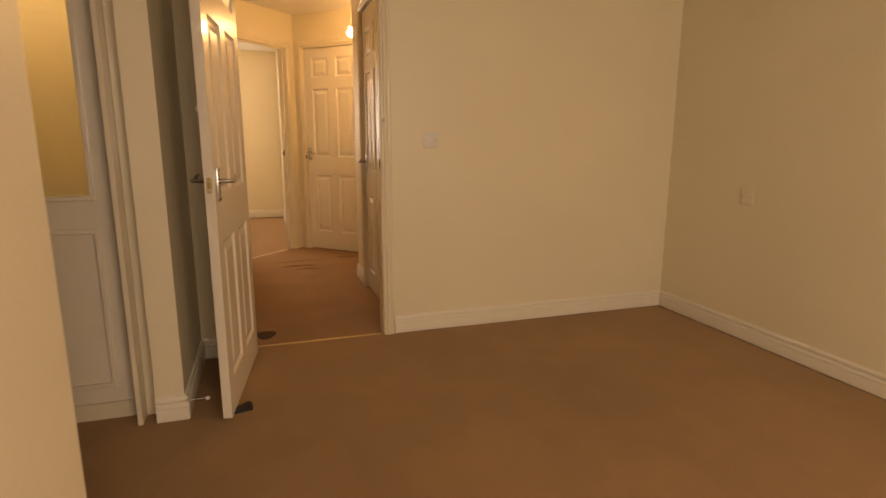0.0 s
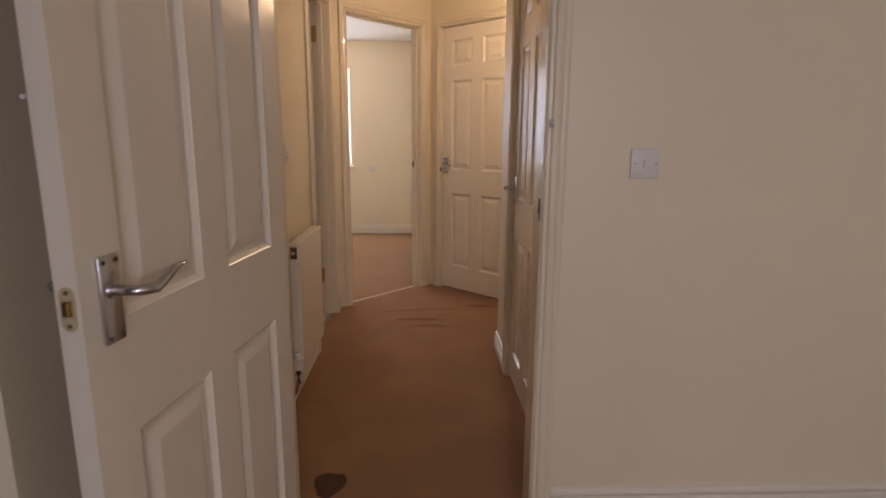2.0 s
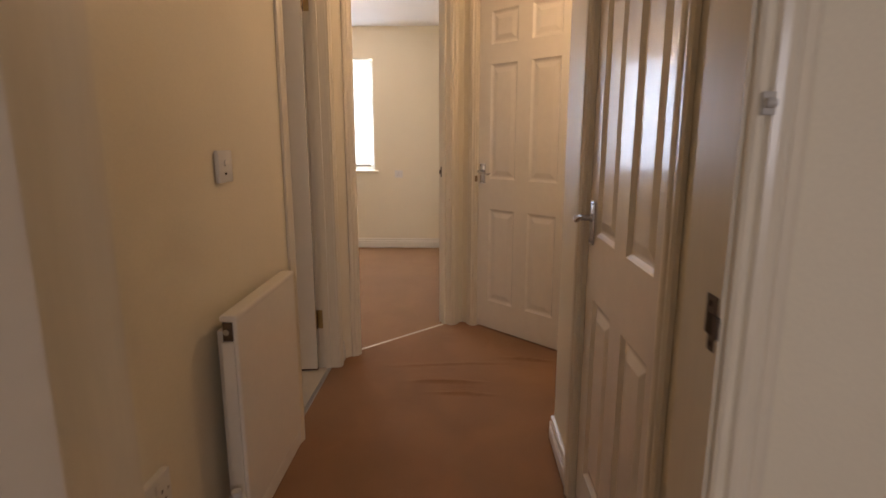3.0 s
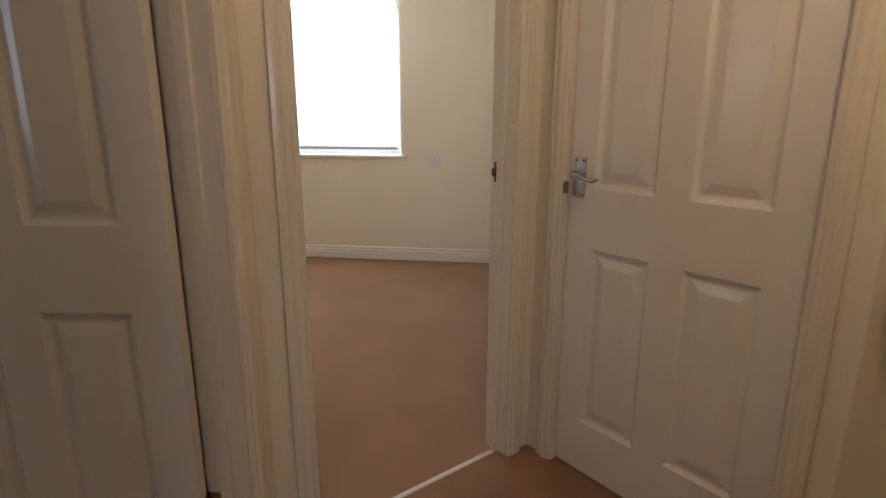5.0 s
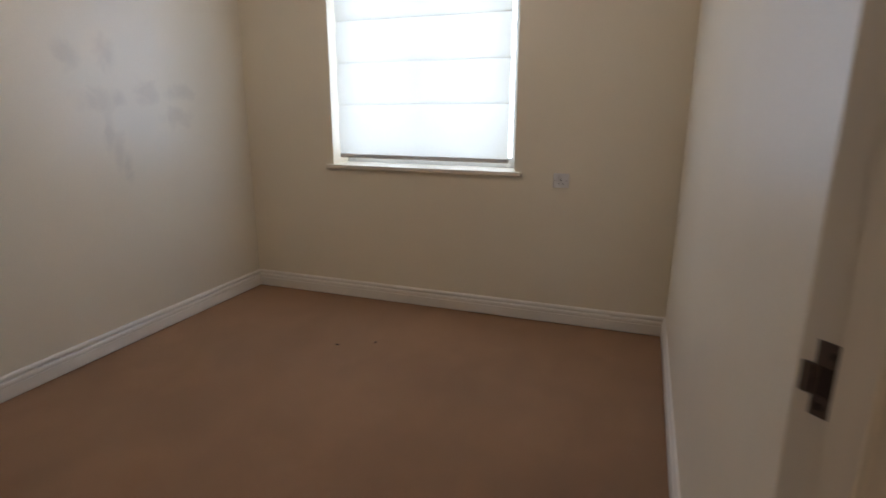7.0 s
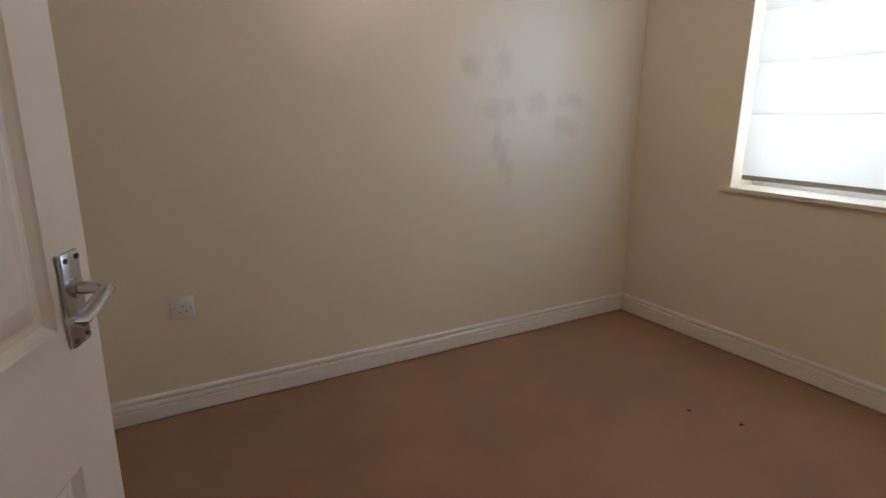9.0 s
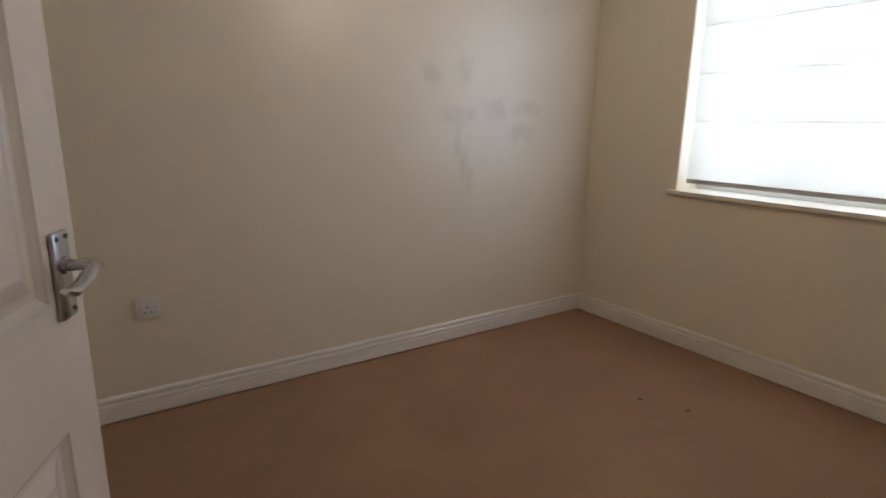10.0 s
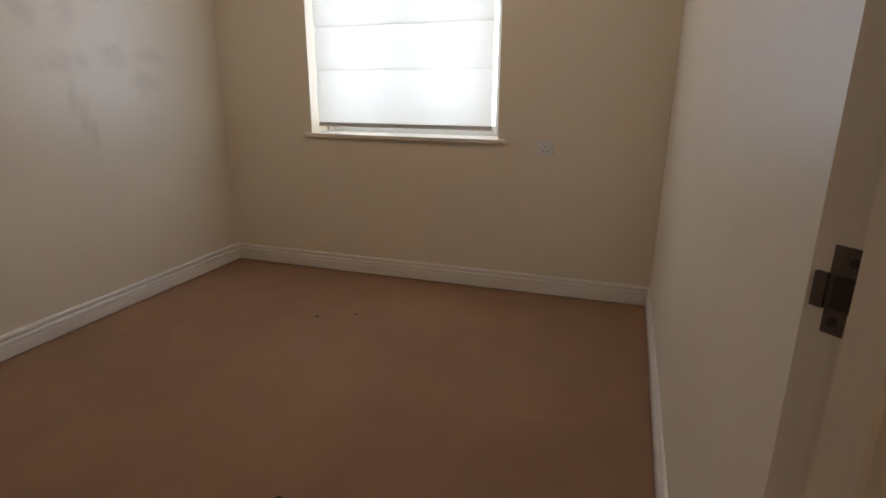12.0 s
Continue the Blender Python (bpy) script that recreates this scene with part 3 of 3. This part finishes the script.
    for z in hinges:
        hinge(leaf, 0, -sy * 0.004, z, hinge_mat)
        if angle > 60:
            x0 = width - 0.0015 if hinge_far else -0.0005
            y0, y1 = sorted((pivot_y, pivot_y + sy * 0.030))
            part("jamb_flap", boxed(x0, x0 + 0.002, y0, y1, z + floor_gap - 0.05, z + floor_gap + 0.05), M_BRASS, top, "tarnished brass hinge flap on the jamb")
        flap = boxed(-0.0012, 0.0012, 0.002, 0.031, z - 0.05, z + 0.05)
        flap = part("hinge_leaf", flipped(flap, sx, sy, t), M_BRASS, leaf, "brass hinge leaf with four screws")
        for k, dz in enumerate((-0.036, -0.013, 0.013, 0.036)):
            part("screw", flipped(disc(bmesh.new(), 0.0042, 0.001, pose(-0.0016, 0.013 + 0.008 * (k % 2), z + dz, 0, 90), 10), sx, sy, t), M_DARK, flap)
    return top, leaf


def strike(top, x, y, z, way, toward):
    """A keep on a jamb: a tarnished plate with two screw tabs, its dark mortice and a bent lip. toward: the side the door swings to."""
    def flat(a, b, low, high, thick, base=0.0):
        y0, y1 = sorted((y + toward * a, y + toward * b))
        x0, x1 = sorted((x + way * base, x + way * thick))
        return boxed(x0, x1, y0, y1, z + low, z + high, bevel=0.0004)
    face = part("strike_plate", flat(-0.014, 0.012, -0.013, 0.034, 0.0018), M_STEEL, top, "tarnished steel strike plate")
    part("screw_tab", flat(-0.004, 0.011, -0.031, -0.013, 0.0018), M_STEEL, face)
    part("mortice", flat(-0.009, 0.008, -0.012, 0.013, 0.0024, 0.0012), M_DARK, face)
    part("strike_lip", flat(0.0115, 0.0205, -0.013, 0.013, 0.0045), M_STEEL, face)
    for a, b in ((-0.003, 0.024), (0.004, -0.022)):
        part("screw", disc(bmesh.new(), 0.0036, 0.0012, pose(x + way * 0.0022, y + toward * a, z + b, 0, 90), 10), M_DARK, face)


door_1, leaf_1 = door("door_1", pose(0.018, 3.40, 0), 0.750, 0.10, "white gloss six-panel door open into the living room",
                      to_back=False, angle=97.3, setback=-0.082, plate=0.132, grip=0.955, rows=LOW_ROWS)
strike(door_1, 0.750, 0.018, 1.0, -1, -1)
part("jamb_lining", boxed(-0.020, 0.0, -0.083, -0.001, 0, HEAD + 0.018), M_TRIM, door_1)
door_2, leaf_2 = door("door_2", pose(-0.175, 4.87, 0, 0, 0, 90), 0.686, 0.10, "white gloss six-panel door opened into a side room",
                      hinge_far=True, to_back=True, angle=84, hinges=(0.26, 1.84), setback=-0.007, hinge_gap=0.010)
# Dark strip added to fill the gap below the leaf.
part("gap_strip", flipped(boxed(0.0, 0.680, 0.004, 0.032, -0.010, 0.006), -1, -1, 0.036), M_PATCH, leaf_2, "dark brown strip filling the gap under the leaf")
door_3, leaf_3 = door("door_3", pose(*uv(4.01, 4.137), 0, 0, 0, 45), 0.705, 0.101, "white gloss six-panel door opened wide into the bedroom",
                      to_back=True, angle=112.3, style="plain", setback=-0.005, backs=False)
strike(door_3, 0.705, 0.076, 1.0, -1, 1)
door_4, leaf_4 = door("door_4", pose(0.5725, 6.2575, 0, 0, 0, -45), 0.69, 0.10, "closed white gloss six-panel door in a slanting wall",
                      hinge_far=True, to_back=False, setback=0.012, style="plain", hinge_mat=M_TRIM, backset=0.040)
door_5, leaf_5 = door("door_5", pose(0.86, 4.488, 0, 0, 0, -90), 0.676, 0.10, "closed shiny white six-panel door in the hall",
                      hinge_far=True, to_back=False, setback=0.010, hinge_mat=M_TAN, hinges=(0.21, 1.001, 1.79), plate=0.13, grip=0.941,
                      rows=[(low - 0.012, high - 0.012) for low, high in LOW_ROWS], floor_gap=0.024)
door_6, leaf_6 = door("door_6", pose(-1.16, 2.65, 0), 0.76, 0.10, "closed white half-glazed door with a warm lit pane",
                      hinge_far=True, to_back=False, setback=0.094, glazed=True, fronts=False, hinge_mat=M_TRIM, floor_gap=0.076)
part("casing", boxed(0.7785, 0.830, 0.086, 0.106, 0, HEAD + 0.018, bevel=0.003), M_TRIM, door_6)
part("plinth", boxed(0.001, 0.759, 0.098, 0.130, 0, 0.072, bevel=0.002), M_TRIM, door_6, "white board under the door")
# an old mortice in the edge of the bedroom door


def ragged_hole(x0, x1, y, z, half, tall):
    """A shallow dark hollow with a torn outline, in an upright edge."""
    bm = bmesh.new()
    rim = []
    for k in range(18):
        a = 2 * math.pi * k / 18
        c, d = math.cos(a), math.sin(a)
        square = 1 / max(abs(c), abs(d))
        torn = 0.88 + 0.22 * noise.noise(Vector((2 * c, 2 * d, 0.7)))
        rim.append((y + half * c * square * torn, z + tall * d * square * torn))
    sides = [[bm.verts.new((x, b, c)) for b, c in rim] for x in (x0, x1)]
    bm.faces.new(sides[0])
    bm.faces.new(sides[1])
    for k in range(18):
        n = (k + 1) % 18
        bm.faces.new((sides[0][k], sides[0][n], sides[1][n], sides[1][k]))
    return bm


part("edge_mortice", ragged_hole(-0.0015, 0.0005, -0.019, 0.856, 0.013, 0.029), M_DARK, leaf_3, "dark torn-out mortice")
# chips in the paint of the bedroom door frame
for y, z, half, tall in ((0.0015, 0.83, 0.0012, 0.004), (0.003, 1.16, 0.001, 0.0025)):
    part("paint_chip", ragged_hole(0.7035, 0.7052, y + 0.004, z, half, tall), M_CHIPPED, door_3, "small brown chip in the paint")
part("chipped_patch", boxed(-0.007, 0.0025, -0.0105, 0.008, 0.945, 0.982, bevel=0.002), M_CHIPPED, door_4, "bare chipped wood beside the handle")
# small bolt on the living room door and its keep on the frame
part("bolt", tube(boxed(0.718, 0.736, -0.008, 0.0, 1.226, 1.250, bevel=0.002), [(0.712, -0.009, 1.238), (0.742, -0.009, 1.238)], [0.0035, 0.0035]),
     M_PLASTIC, leaf_1, "small white-painted bolt", True)
part("bolt_keep", tube(boxed(0.760, 0.774, -0.019, -0.016, 1.233, 1.256, bevel=0.001), [(0.762, -0.021, 1.245), (0.772, -0.021, 1.245)], [0.005, 0.005]), M_GREY, door_1, "small grey bolt keep", True)


# ---- window ----
def bedroom_window():
    top = thing("window_1", pose(-1.625, 8.866, 0.86), "white framed window behind a drawn cream roman blind", "window", "", "structure")
    w, h, d = 1.153, 1.176, 0.30
    bm = bmesh.new()
    for x0, x1, z0, z1 in ((0, 0.06, 0, h), (w - 0.06, w, 0, h), (0.06, w - 0.06, 0, 0.06), (0.06, w - 0.06, h - 0.06, h)):
        box(bm, x0, x1, d - 0.11, d - 0.04, z0, z1, 0.004)
    part("window_frame", bm, M_UPVC, top)
    part("mullion", boxed(w / 2 - 0.03, w / 2 + 0.03, d - 0.11, d - 0.04, 0.06, h - 0.06, bevel=0.004), M_UPVC, top)
    for x0, x1 in ((0.06, w / 2 - 0.03), (w / 2 + 0.03, w - 0.06)):
        pane = part("pane", boxed(x0, x1, d - 0.08, d - 0.074, 0.06, h - 0.06), M_GLASS, top)
        pane.visible_shadow = False
    part("window_sill", boxed(-0.042, w + 0.042, -0.026, d - 0.11, -0.020, 0.004, bevel=0.004), M_TRIM, top, "white painted window board")
    return top


bedroom_window()


def roman_blind():
    top = thing("roman_blind", pose(-1.590, 8.905, 0.90), "cream roman blind hanging nearly to the sill", "blind")
    w, h = 1.075, 1.13
    folds = [0.325, 0.565, 0.80, 1.02]
    edges = [0.028, *folds, h]
    for n, (low, high) in enumerate(zip(edges, edges[1:])):
        bm = bmesh.new()
        rows = []
        for k in range(9):
            f = k / 8
            z = low + f * (high - low)
            bulge = -0.010 * math.sin(math.pi * f) ** 0.6 - 0.006 * (1 - f)
            row = []
            for i in range(25):
                x = w * i / 24
                sag = 0.010 * (i / 24) + 0.0015 * math.sin(i * 0.7)
                lap = 0.003 if n and k == 0 else 0.0
                row.append(bm.verts.new((x, bulge + 1.2 * lap + 0.0025 * noise.noise(Vector((x * 6, z * 5, 0))), z - lap + (sag if n or k else 0))))
            rows.append(row)
        for a, b in zip(rows, rows[1:]):
            for i in range(24):
                bm.faces.new((a[i], a[i + 1], b[i + 1], b[i]))
        part("blind_fold", bm, M_BLIND, top, smooth=True)
        if n:
            rod = tube(bmesh.new(), [(0.0, 0.003, low + 0.002), (w, 0.003, low + 0.012)], [0.0012, 0.0012], segments=8)
            part("rod_pocket", rod, M_BLIND, top)
    part("bottom_bar", boxed(0, w, -0.012, 0.006, 0.004, 0.028, bevel=0.003), M_GREY, top, "taupe weighted bottom bar")
    part("headrail", boxed(0, w, -0.015, 0.025, h, h + 0.004), M_PLASTIC, top)
    return top


roman_blind()


# Unseen window, added to go with the living room's fill lamp.
def added_living_window():
    top = thing("window_2", pose(0.1, -1.68, 0.8), "unseen white framed window added behind the camera", "window", "", "structure")
    bm = bmesh.new()
    for x0, x1, z0, z1 in ((0, 0.06, 0, 1.3), (1.74, 1.8, 0, 1.3), (0.06, 1.74, 0, 0.06), (0.06, 1.74, 1.24, 1.3), (0.87, 0.93, 0.06, 1.24)):
        box(bm, x0, x1, 0.04, 0.11, z0, z1)
    part("window_frame", bm, M_UPVC, top)
    for x0, x1 in ((0.06, 0.87), (0.93, 1.74)):
        pane = part("pane", boxed(x0, x1, 0.07, 0.076, 0.06, 1.24), M_GLASS, top)
        pane.visible_shadow = False


added_living_window()


def side_window():
    top = thing("window_3", pose(-2.6, 4.45, 1.0), "small white framed side-room window", "window", "", "structure")
    bm = bmesh.new()
    for y0, y1, z0, z1 in ((0, 0.05, 0, 0.9), (0.65, 0.7, 0, 0.9), (0.05, 0.65, 0, 0.05), (0.05, 0.65, 0.85, 0.9)):
        box(bm, 0.005, 0.03, y0, y1, z0, z1)
    part("window_frame", bm, M_UPVC, top)
    pane = part("pane", boxed(0.012, 0.016, 0.05, 0.65, 0.05, 0.85), M_GLASS, top)
    pane.visible_shadow = False


side_window()


# ---- things ----
def strip(name, m, length, wide, mat, label):
    bm = bmesh.new()
    tube(bm, [(0, 0, 0.001), (length, 0, 0.001)], [wide / 2, wide / 2], [0.22, 0.22], 12)
    ob = part(name, bm, mat, smooth=True)
    ob.matrix_world = m
    return tagged(ob, label, "threshold strip")


strip("threshold_strip", pose(-0.008, 3.414, 0), 0.774, 0.022, M_GOLD, "worn gold metal strip in the living room doorway")
strip("threshold_strip", pose(*uv(4.012, 4.184), 0, 0, 0, 45), 0.686, 0.020, M_TRIM, "pale thin strip across the bedroom doorway")
strip("threshold_strip", pose(-0.222, 4.872, 0, 0, 0, 90), 0.682, 0.022, M_CHROME, "silver strip in the side room doorway")


def radiator():
    top = thing("radiator", pose(-0.130, 4.11, 0.192), "white steel panel radiator on the hall wall", "radiator")
    length, tall, thick = 0.49, 0.578, 0.040
    part("panel", boxed(0.010, thick, 0.004, length, 0.0, tall - 0.012, bevel=0.006), M_ENAMEL, top, "flat white front panel")
    part("top_grille", boxed(-0.004, thick + 0.002, 0.0, length + 0.004, tall - 0.018, tall, bevel=0.006), M_ENAMEL, top)
    part("side_cap", boxed(0.0, thick - 0.008, -0.004, 0.006, 0.02, tall - 0.070, bevel=0.002), M_ENAMEL, top)
    # The notch's shade is put in as a dark block, not a hollow.
    recess = part("vent_dark_block", boxed(0.004, thick - 0.010, 0.001, 0.006, tall - 0.068, tall - 0.018), M_STEEL, top, "dark block painted as the bleed screw's shaded notch")
    part("side_cap", boxed(0.0, thick - 0.008, length - 0.002, length + 0.006, 0.02, tall - 0.02, bevel=0.002), M_ENAMEL, top)
    part("bleed_valve", disc(bmesh.new(), 0.008, 0.010, pose(0.016, -0.002, tall - 0.042, 90), 12), M_CHROME, recess, "small bleed screw")
    bm = disc(bmesh.new(), 0.021, 0.052, pose(0.022, -0.034, 0.060, 0), 18, 0.024)
    disc(bm, 0.013, 0.03, pose(0.022, -0.034, 0.094), 14)
    knob = part("thermostat_knob", bm, M_PLASTIC, top, "white thermostatic valve", True)
    part("valve_body", tube(bmesh.new(), [(0.022, 0.006, 0.022), (0.022, -0.034, 0.022), (0.022, -0.034, -0.03)], [0.010, 0.011, 0.010]), M_STEEL, knob, "dark corroded valve body", True)
    part("pipe", tube(bmesh.new(), [(0.022, -0.034, -0.02), (0.012, -0.034, -0.065), (-0.012, -0.034, -0.105), (-0.018, -0.034, -0.191)], [0.0075, 0.0075, 0.0075, 0.0075]), M_BRASS, top, "stained copper pipe", True)
    # Unseen block added behind the panel to keep light out of the gap.
    convector = part("convector", boxed(-0.026, 0.011, 0.03, length - 0.03, 0.03, tall - 0.05, bevel=0.004), M_ENAMEL, top, "unseen convector block added to darken the wall gap")
    for y in (0.12, length - 0.12):
        for z in (0.10, tall - 0.15):
            part("bracket", boxed(-0.0445, -0.024, y - 0.010, y + 0.010, z - 0.025, z + 0.025), M_STEEL, convector, "small steel wall bracket")
    return top


radiator()


def plate(name, m, wide, tall, thick, label, category, fittings, mat=None):
    """A wall plate: x along the wall, y out of it. fittings adds its parts."""
    top = thing(name, m, label, category)
    face = part("faceplate", boxed(-wide / 2, wide / 2, 0, thick, -tall / 2, tall / 2, bevel=0.003), mat or M_PLASTIC, top, "", True)
    fittings(top, face, wide, tall, thick)
    return top


def screws(top, wide, thick):
    for x in (-0.030, 0.030) if wide < 0.1 else (-0.060, 0.060):
        part("screw", disc(bmesh.new(), 0.004, 0.0015, pose(x, thick + 0.0003, 0, 90), 10), M_GREY, top)


def rocker(top, face, wide, tall, thick):
    screws(face, wide, thick)
    bm = boxed(-0.006, 0.006, thick - 0.001, thick + 0.004, -0.0135, 0.0135, bevel=0.001)
    for v in bm.verts:
        v.co.y += 0.08 * v.co.z
    part("rocker", bm, M_PLASTIC, top, "white rocker")


def outlet(top, face, wide, tall, thick):
    for x in (-0.036, 0.036) if wide > 0.1 else (0,):
        for dx, dz, a, b in ((0, 0.012, 0.002, 0.0045), (-0.011, -0.009, 0.0035, 0.002), (0.011, -0.009, 0.0035, 0.002)):
            part("pin_hole", boxed(x + dx - a, x + dx + a, thick - 0.001, thick + 0.0006, dz - b - 0.008, dz + b - 0.008), M_DARK, face)
        part("rocker", boxed(x + 0.012, x + 0.024, thick - 0.001, thick + 0.004, 0.012, 0.032, bevel=0.001), M_PLASTIC, top)
    screws(face, wide, thick)


def control(top, face, wide, tall, thick):
    part("dial", disc(bmesh.new(), 0.010, 0.004, pose(0.004, thick + 0.0015, 0.010, 90), 16), M_PLASTIC, top, "small white dial")
    part("indicator", boxed(0.001, 0.011, thick - 0.0005, thick + 0.001, -0.022, -0.016), M_DARK, face, "dark slot")


plate("light_switch", pose(1.061, 3.3995, 1.136, 0, 0, 180), 0.086, 0.086, 0.006, "white square light switch on the living room wall", "light switch", rocker)
plate("wall_control", pose(-0.1745, 4.29, 1.135, 0, 0, -90), 0.084, 0.086, 0.014, "white square control box on the hall wall", "wall control", control)
plate("socket", pose(-0.209, 8.8655, 0.826, 0, 0, 180), 0.086, 0.078, 0.010, "white single power socket under the window side", "power socket", outlet)
plate("socket", pose(-2.2545, 6.335, 0.46, 0, 0, -90), 0.086, 0.086, 0.010, "white single power socket low on the bedroom wall", "power socket", outlet)
plate("socket", pose(-0.1745, 3.795, 0.465, 0, 0, -90), 0.146, 0.086, 0.018, "white double power socket on the hall wall", "power socket", outlet)
plate("blank_plate", pose(2.7395, 2.75, 0.826, 0, 0, 90), 0.086, 0.086, 0.006, "cream blank plate on the living room wall", "wall plate",
      lambda top, face, wide, tall, thick: screws(top, wide, thick), M_CREAM_PLASTIC)


def pendant_lamp(name, x, y, drop, label, glow=None):
    top = thing(name, pose(x, y, CEILING), label, "pendant lamp")
    part("ceiling_rose", disc(bmesh.new(), 0.045, 0.022, pose(0, 0, -0.011), 24, 0.05), M_PLASTIC, top, "", True)
    part("flex", tube(bmesh.new(), [(0, 0, -0.02), (0, 0, -drop + 0.10)], [0.003, 0.003], segments=8), M_PLASTIC, top)
    holder = part("lamp_holder", disc(bmesh.new(), 0.019, 0.06, pose(0, 0, -drop + 0.075), 18, 0.014), M_PLASTIC, top, "white lamp holder", True)
    bm = bmesh.new()
    bmesh.ops.create_uvsphere(bm, u_segments=20, v_segments=14, radius=0.03, matrix=pose(0, 0, -drop))
    for v in bm.verts:
        above = v.co.z + drop
        if above > 0:
            v.co.z += 0.55 * above
            v.co.x *= 1 - 0.35 * above / 0.03
            v.co.y *= 1 - 0.35 * above / 0.03
    part("bulb", bm, glow or M_BULB, holder, "bare lit bulb", True)
    return top


pendant_lamp("pendant_lamp", 0.89, 5.11, 0.36, "bare lit bulb hanging over the landing")
pendant_lamp("pendant_lamp", -0.94, 7.58, 0.42, "bare lit bulb hanging in the middle of the bedroom", M_BULB_BEDROOM)
# Unseen bulb, added so the half-glazed door's pane is lit from behind.
pendant_lamp("pendant_lamp", -1.1, 3.4, 0.36, "unseen bulb added in the side room to light the glass", M_BULB_SIDE)


def stairs():
    top = thing("staircase", pose(1.20, 4.88, 0), "carpeted stairs leading down from the landing", "staircase", "", "structure")
    for n in range(10):
        x = 0.235 * n
        part("step", boxed(x - 0.02 if n else 0.0, x + 0.235, 0.0, 0.805, -0.185 * (n + 1) - 0.16, -0.185 * (n + 1), bevel=0.008), M_CARPET, top)
    part("riser", boxed(-0.015, 0.0, 0.0, 0.805, -0.36, -0.006), M_CARPET, top)


stairs()


def handrail():
    top = thing("handrail", pose(1.150, 5.625, 0.865), "pale painted handrail down the stair wall", "handrail")
    bm = bmesh.new()
    length, drop = 1.9, 1.9 * 0.80
    ring = [(-0.022, 0.018), (-0.012, 0.028), (0.012, 0.028), (0.022, 0.018), (0.022, -0.004), (0.014, -0.012), (0.020, -0.024), (0.020, -0.034),
            (-0.020, -0.034), (-0.020, -0.024), (-0.014, -0.012), (-0.022, -0.004)]
    ends = [[bm.verts.new((x, y, z - fall)) for y, z in ring] for x, fall in ((0, 0), (length, drop))]
    for k in range(len(ring)):
        bm.faces.new((ends[0][k], ends[0][(k + 1) % len(ring)], ends[1][(k + 1) % len(ring)], ends[1][k]))
    bm.faces.new(ends[0])
    bm.faces.new(ends[1])
    part("rail", bm, M_TRIM, top)
    for x in (0.25, 1.0, 1.7):
        part("bracket", tube(bmesh.new(), [(x, 0.0, -x * 0.80 - 0.03), (x, 0.03, -x * 0.80 - 0.06), (x, 0.059, -x * 0.80 - 0.06)], [0.006, 0.006, 0.012]), M_CHROME, top)


handrail()


def lump(name, x, y, z, size, mat, label, category, turn=0):
    bm = bmesh.new()
    bmesh.ops.create_icosphere(bm, subdivisions=2, radius=1)
    for v in bm.verts:
        n = 1 + 0.35 * noise.noise(v.co * 1.7 + Vector((x, y, 0)) * 5)
        v.co = Vector((v.co.x * size[0] * n, v.co.y * size[1] * n, max(v.co.z, -0.2) * size[2] * n))
    low = min(v.co.z for v in bm.verts)
    for v in bm.verts:
        v.co.z -= low
    ob = part(name, bm, mat, smooth=True)
    ob.matrix_world = pose(x, y, z, 0, 0, turn)
    return tagged(ob, label, category)


for x, y, turn in ((-1.226, 8.157, 20), (-1.05, 8.25, 70), (-0.654, 6.985, 5)):
    lump("crumb", x, y, 0.0, (0.012, 0.004, 0.004), M_RUBBER, "small dark scrap lying on the bedroom carpet", "crumb", turn)


def worn_patch():
    bm = bmesh.new()
    rim = [bm.verts.new((0.066 * math.cos(a) * (1 + 0.13 * math.cos(3 * a)) + 0.003 * math.sin(7 * a), 0.055 * math.sin(a) * (1 + 0.13 * math.cos(3 * a)), 0.0035))
           for a in (2 * math.pi * k / 22 for k in range(22))]
    bm.faces.new(rim)
    low = bmesh.ops.extrude_face_region(bm, geom=bm.faces[:])["geom"]
    for v in low:
        if isinstance(v, bmesh.types.BMVert):
            v.co.z = -0.002
    ob = part("carpet_patch", bm, M_PATCH)
    ob.matrix_world = pose(0.099, 3.59, 0.002, 0, 0, -95)
    return tagged(ob, "dark worn patch in the hall carpet", "carpet patch")


worn_patch()


def door_wedge():
    bm = bmesh.new()
    outline = [(-0.05, 0.0), (0.05, 0.0), (0.05, 0.026), (0.035, 0.028), (-0.05, 0.004)]
    sides = [[bm.verts.new((x, y, z)) for x, z in outline] for y in (-0.018, 0.018)]
    for k in range(5):
        bm.faces.new((sides[0][k], sides[0][(k + 1) % 5], sides[1][(k + 1) % 5], sides[1][k]))
    bm.faces.new(sides[0])
    bm.faces.new(sides[1])
    ob = part("door_wedge", bm, M_RUBBER)
    ob.matrix_world = pose(-0.012, 2.655, 0, 0, 0, 12)
    return tagged(ob, "black rubber wedge under the open door", "door wedge")


door_wedge()


def door_stop():
    top = thing("door_stop", pose(-0.204, 2.72, 0.05), "small pale door stop on the skirting", "door stop")
    part("stem", tube(bmesh.new(), [(0, 0, 0), (0.055, 0, 0)], [0.005, 0.005]), M_CHROME, top, "", True)
    part("tip", tube(bmesh.new(), [(0.055, 0, 0), (0.07, 0, 0)], [0.008, 0.007]), M_PLASTIC, top, "white rubber tip", True)


door_stop()
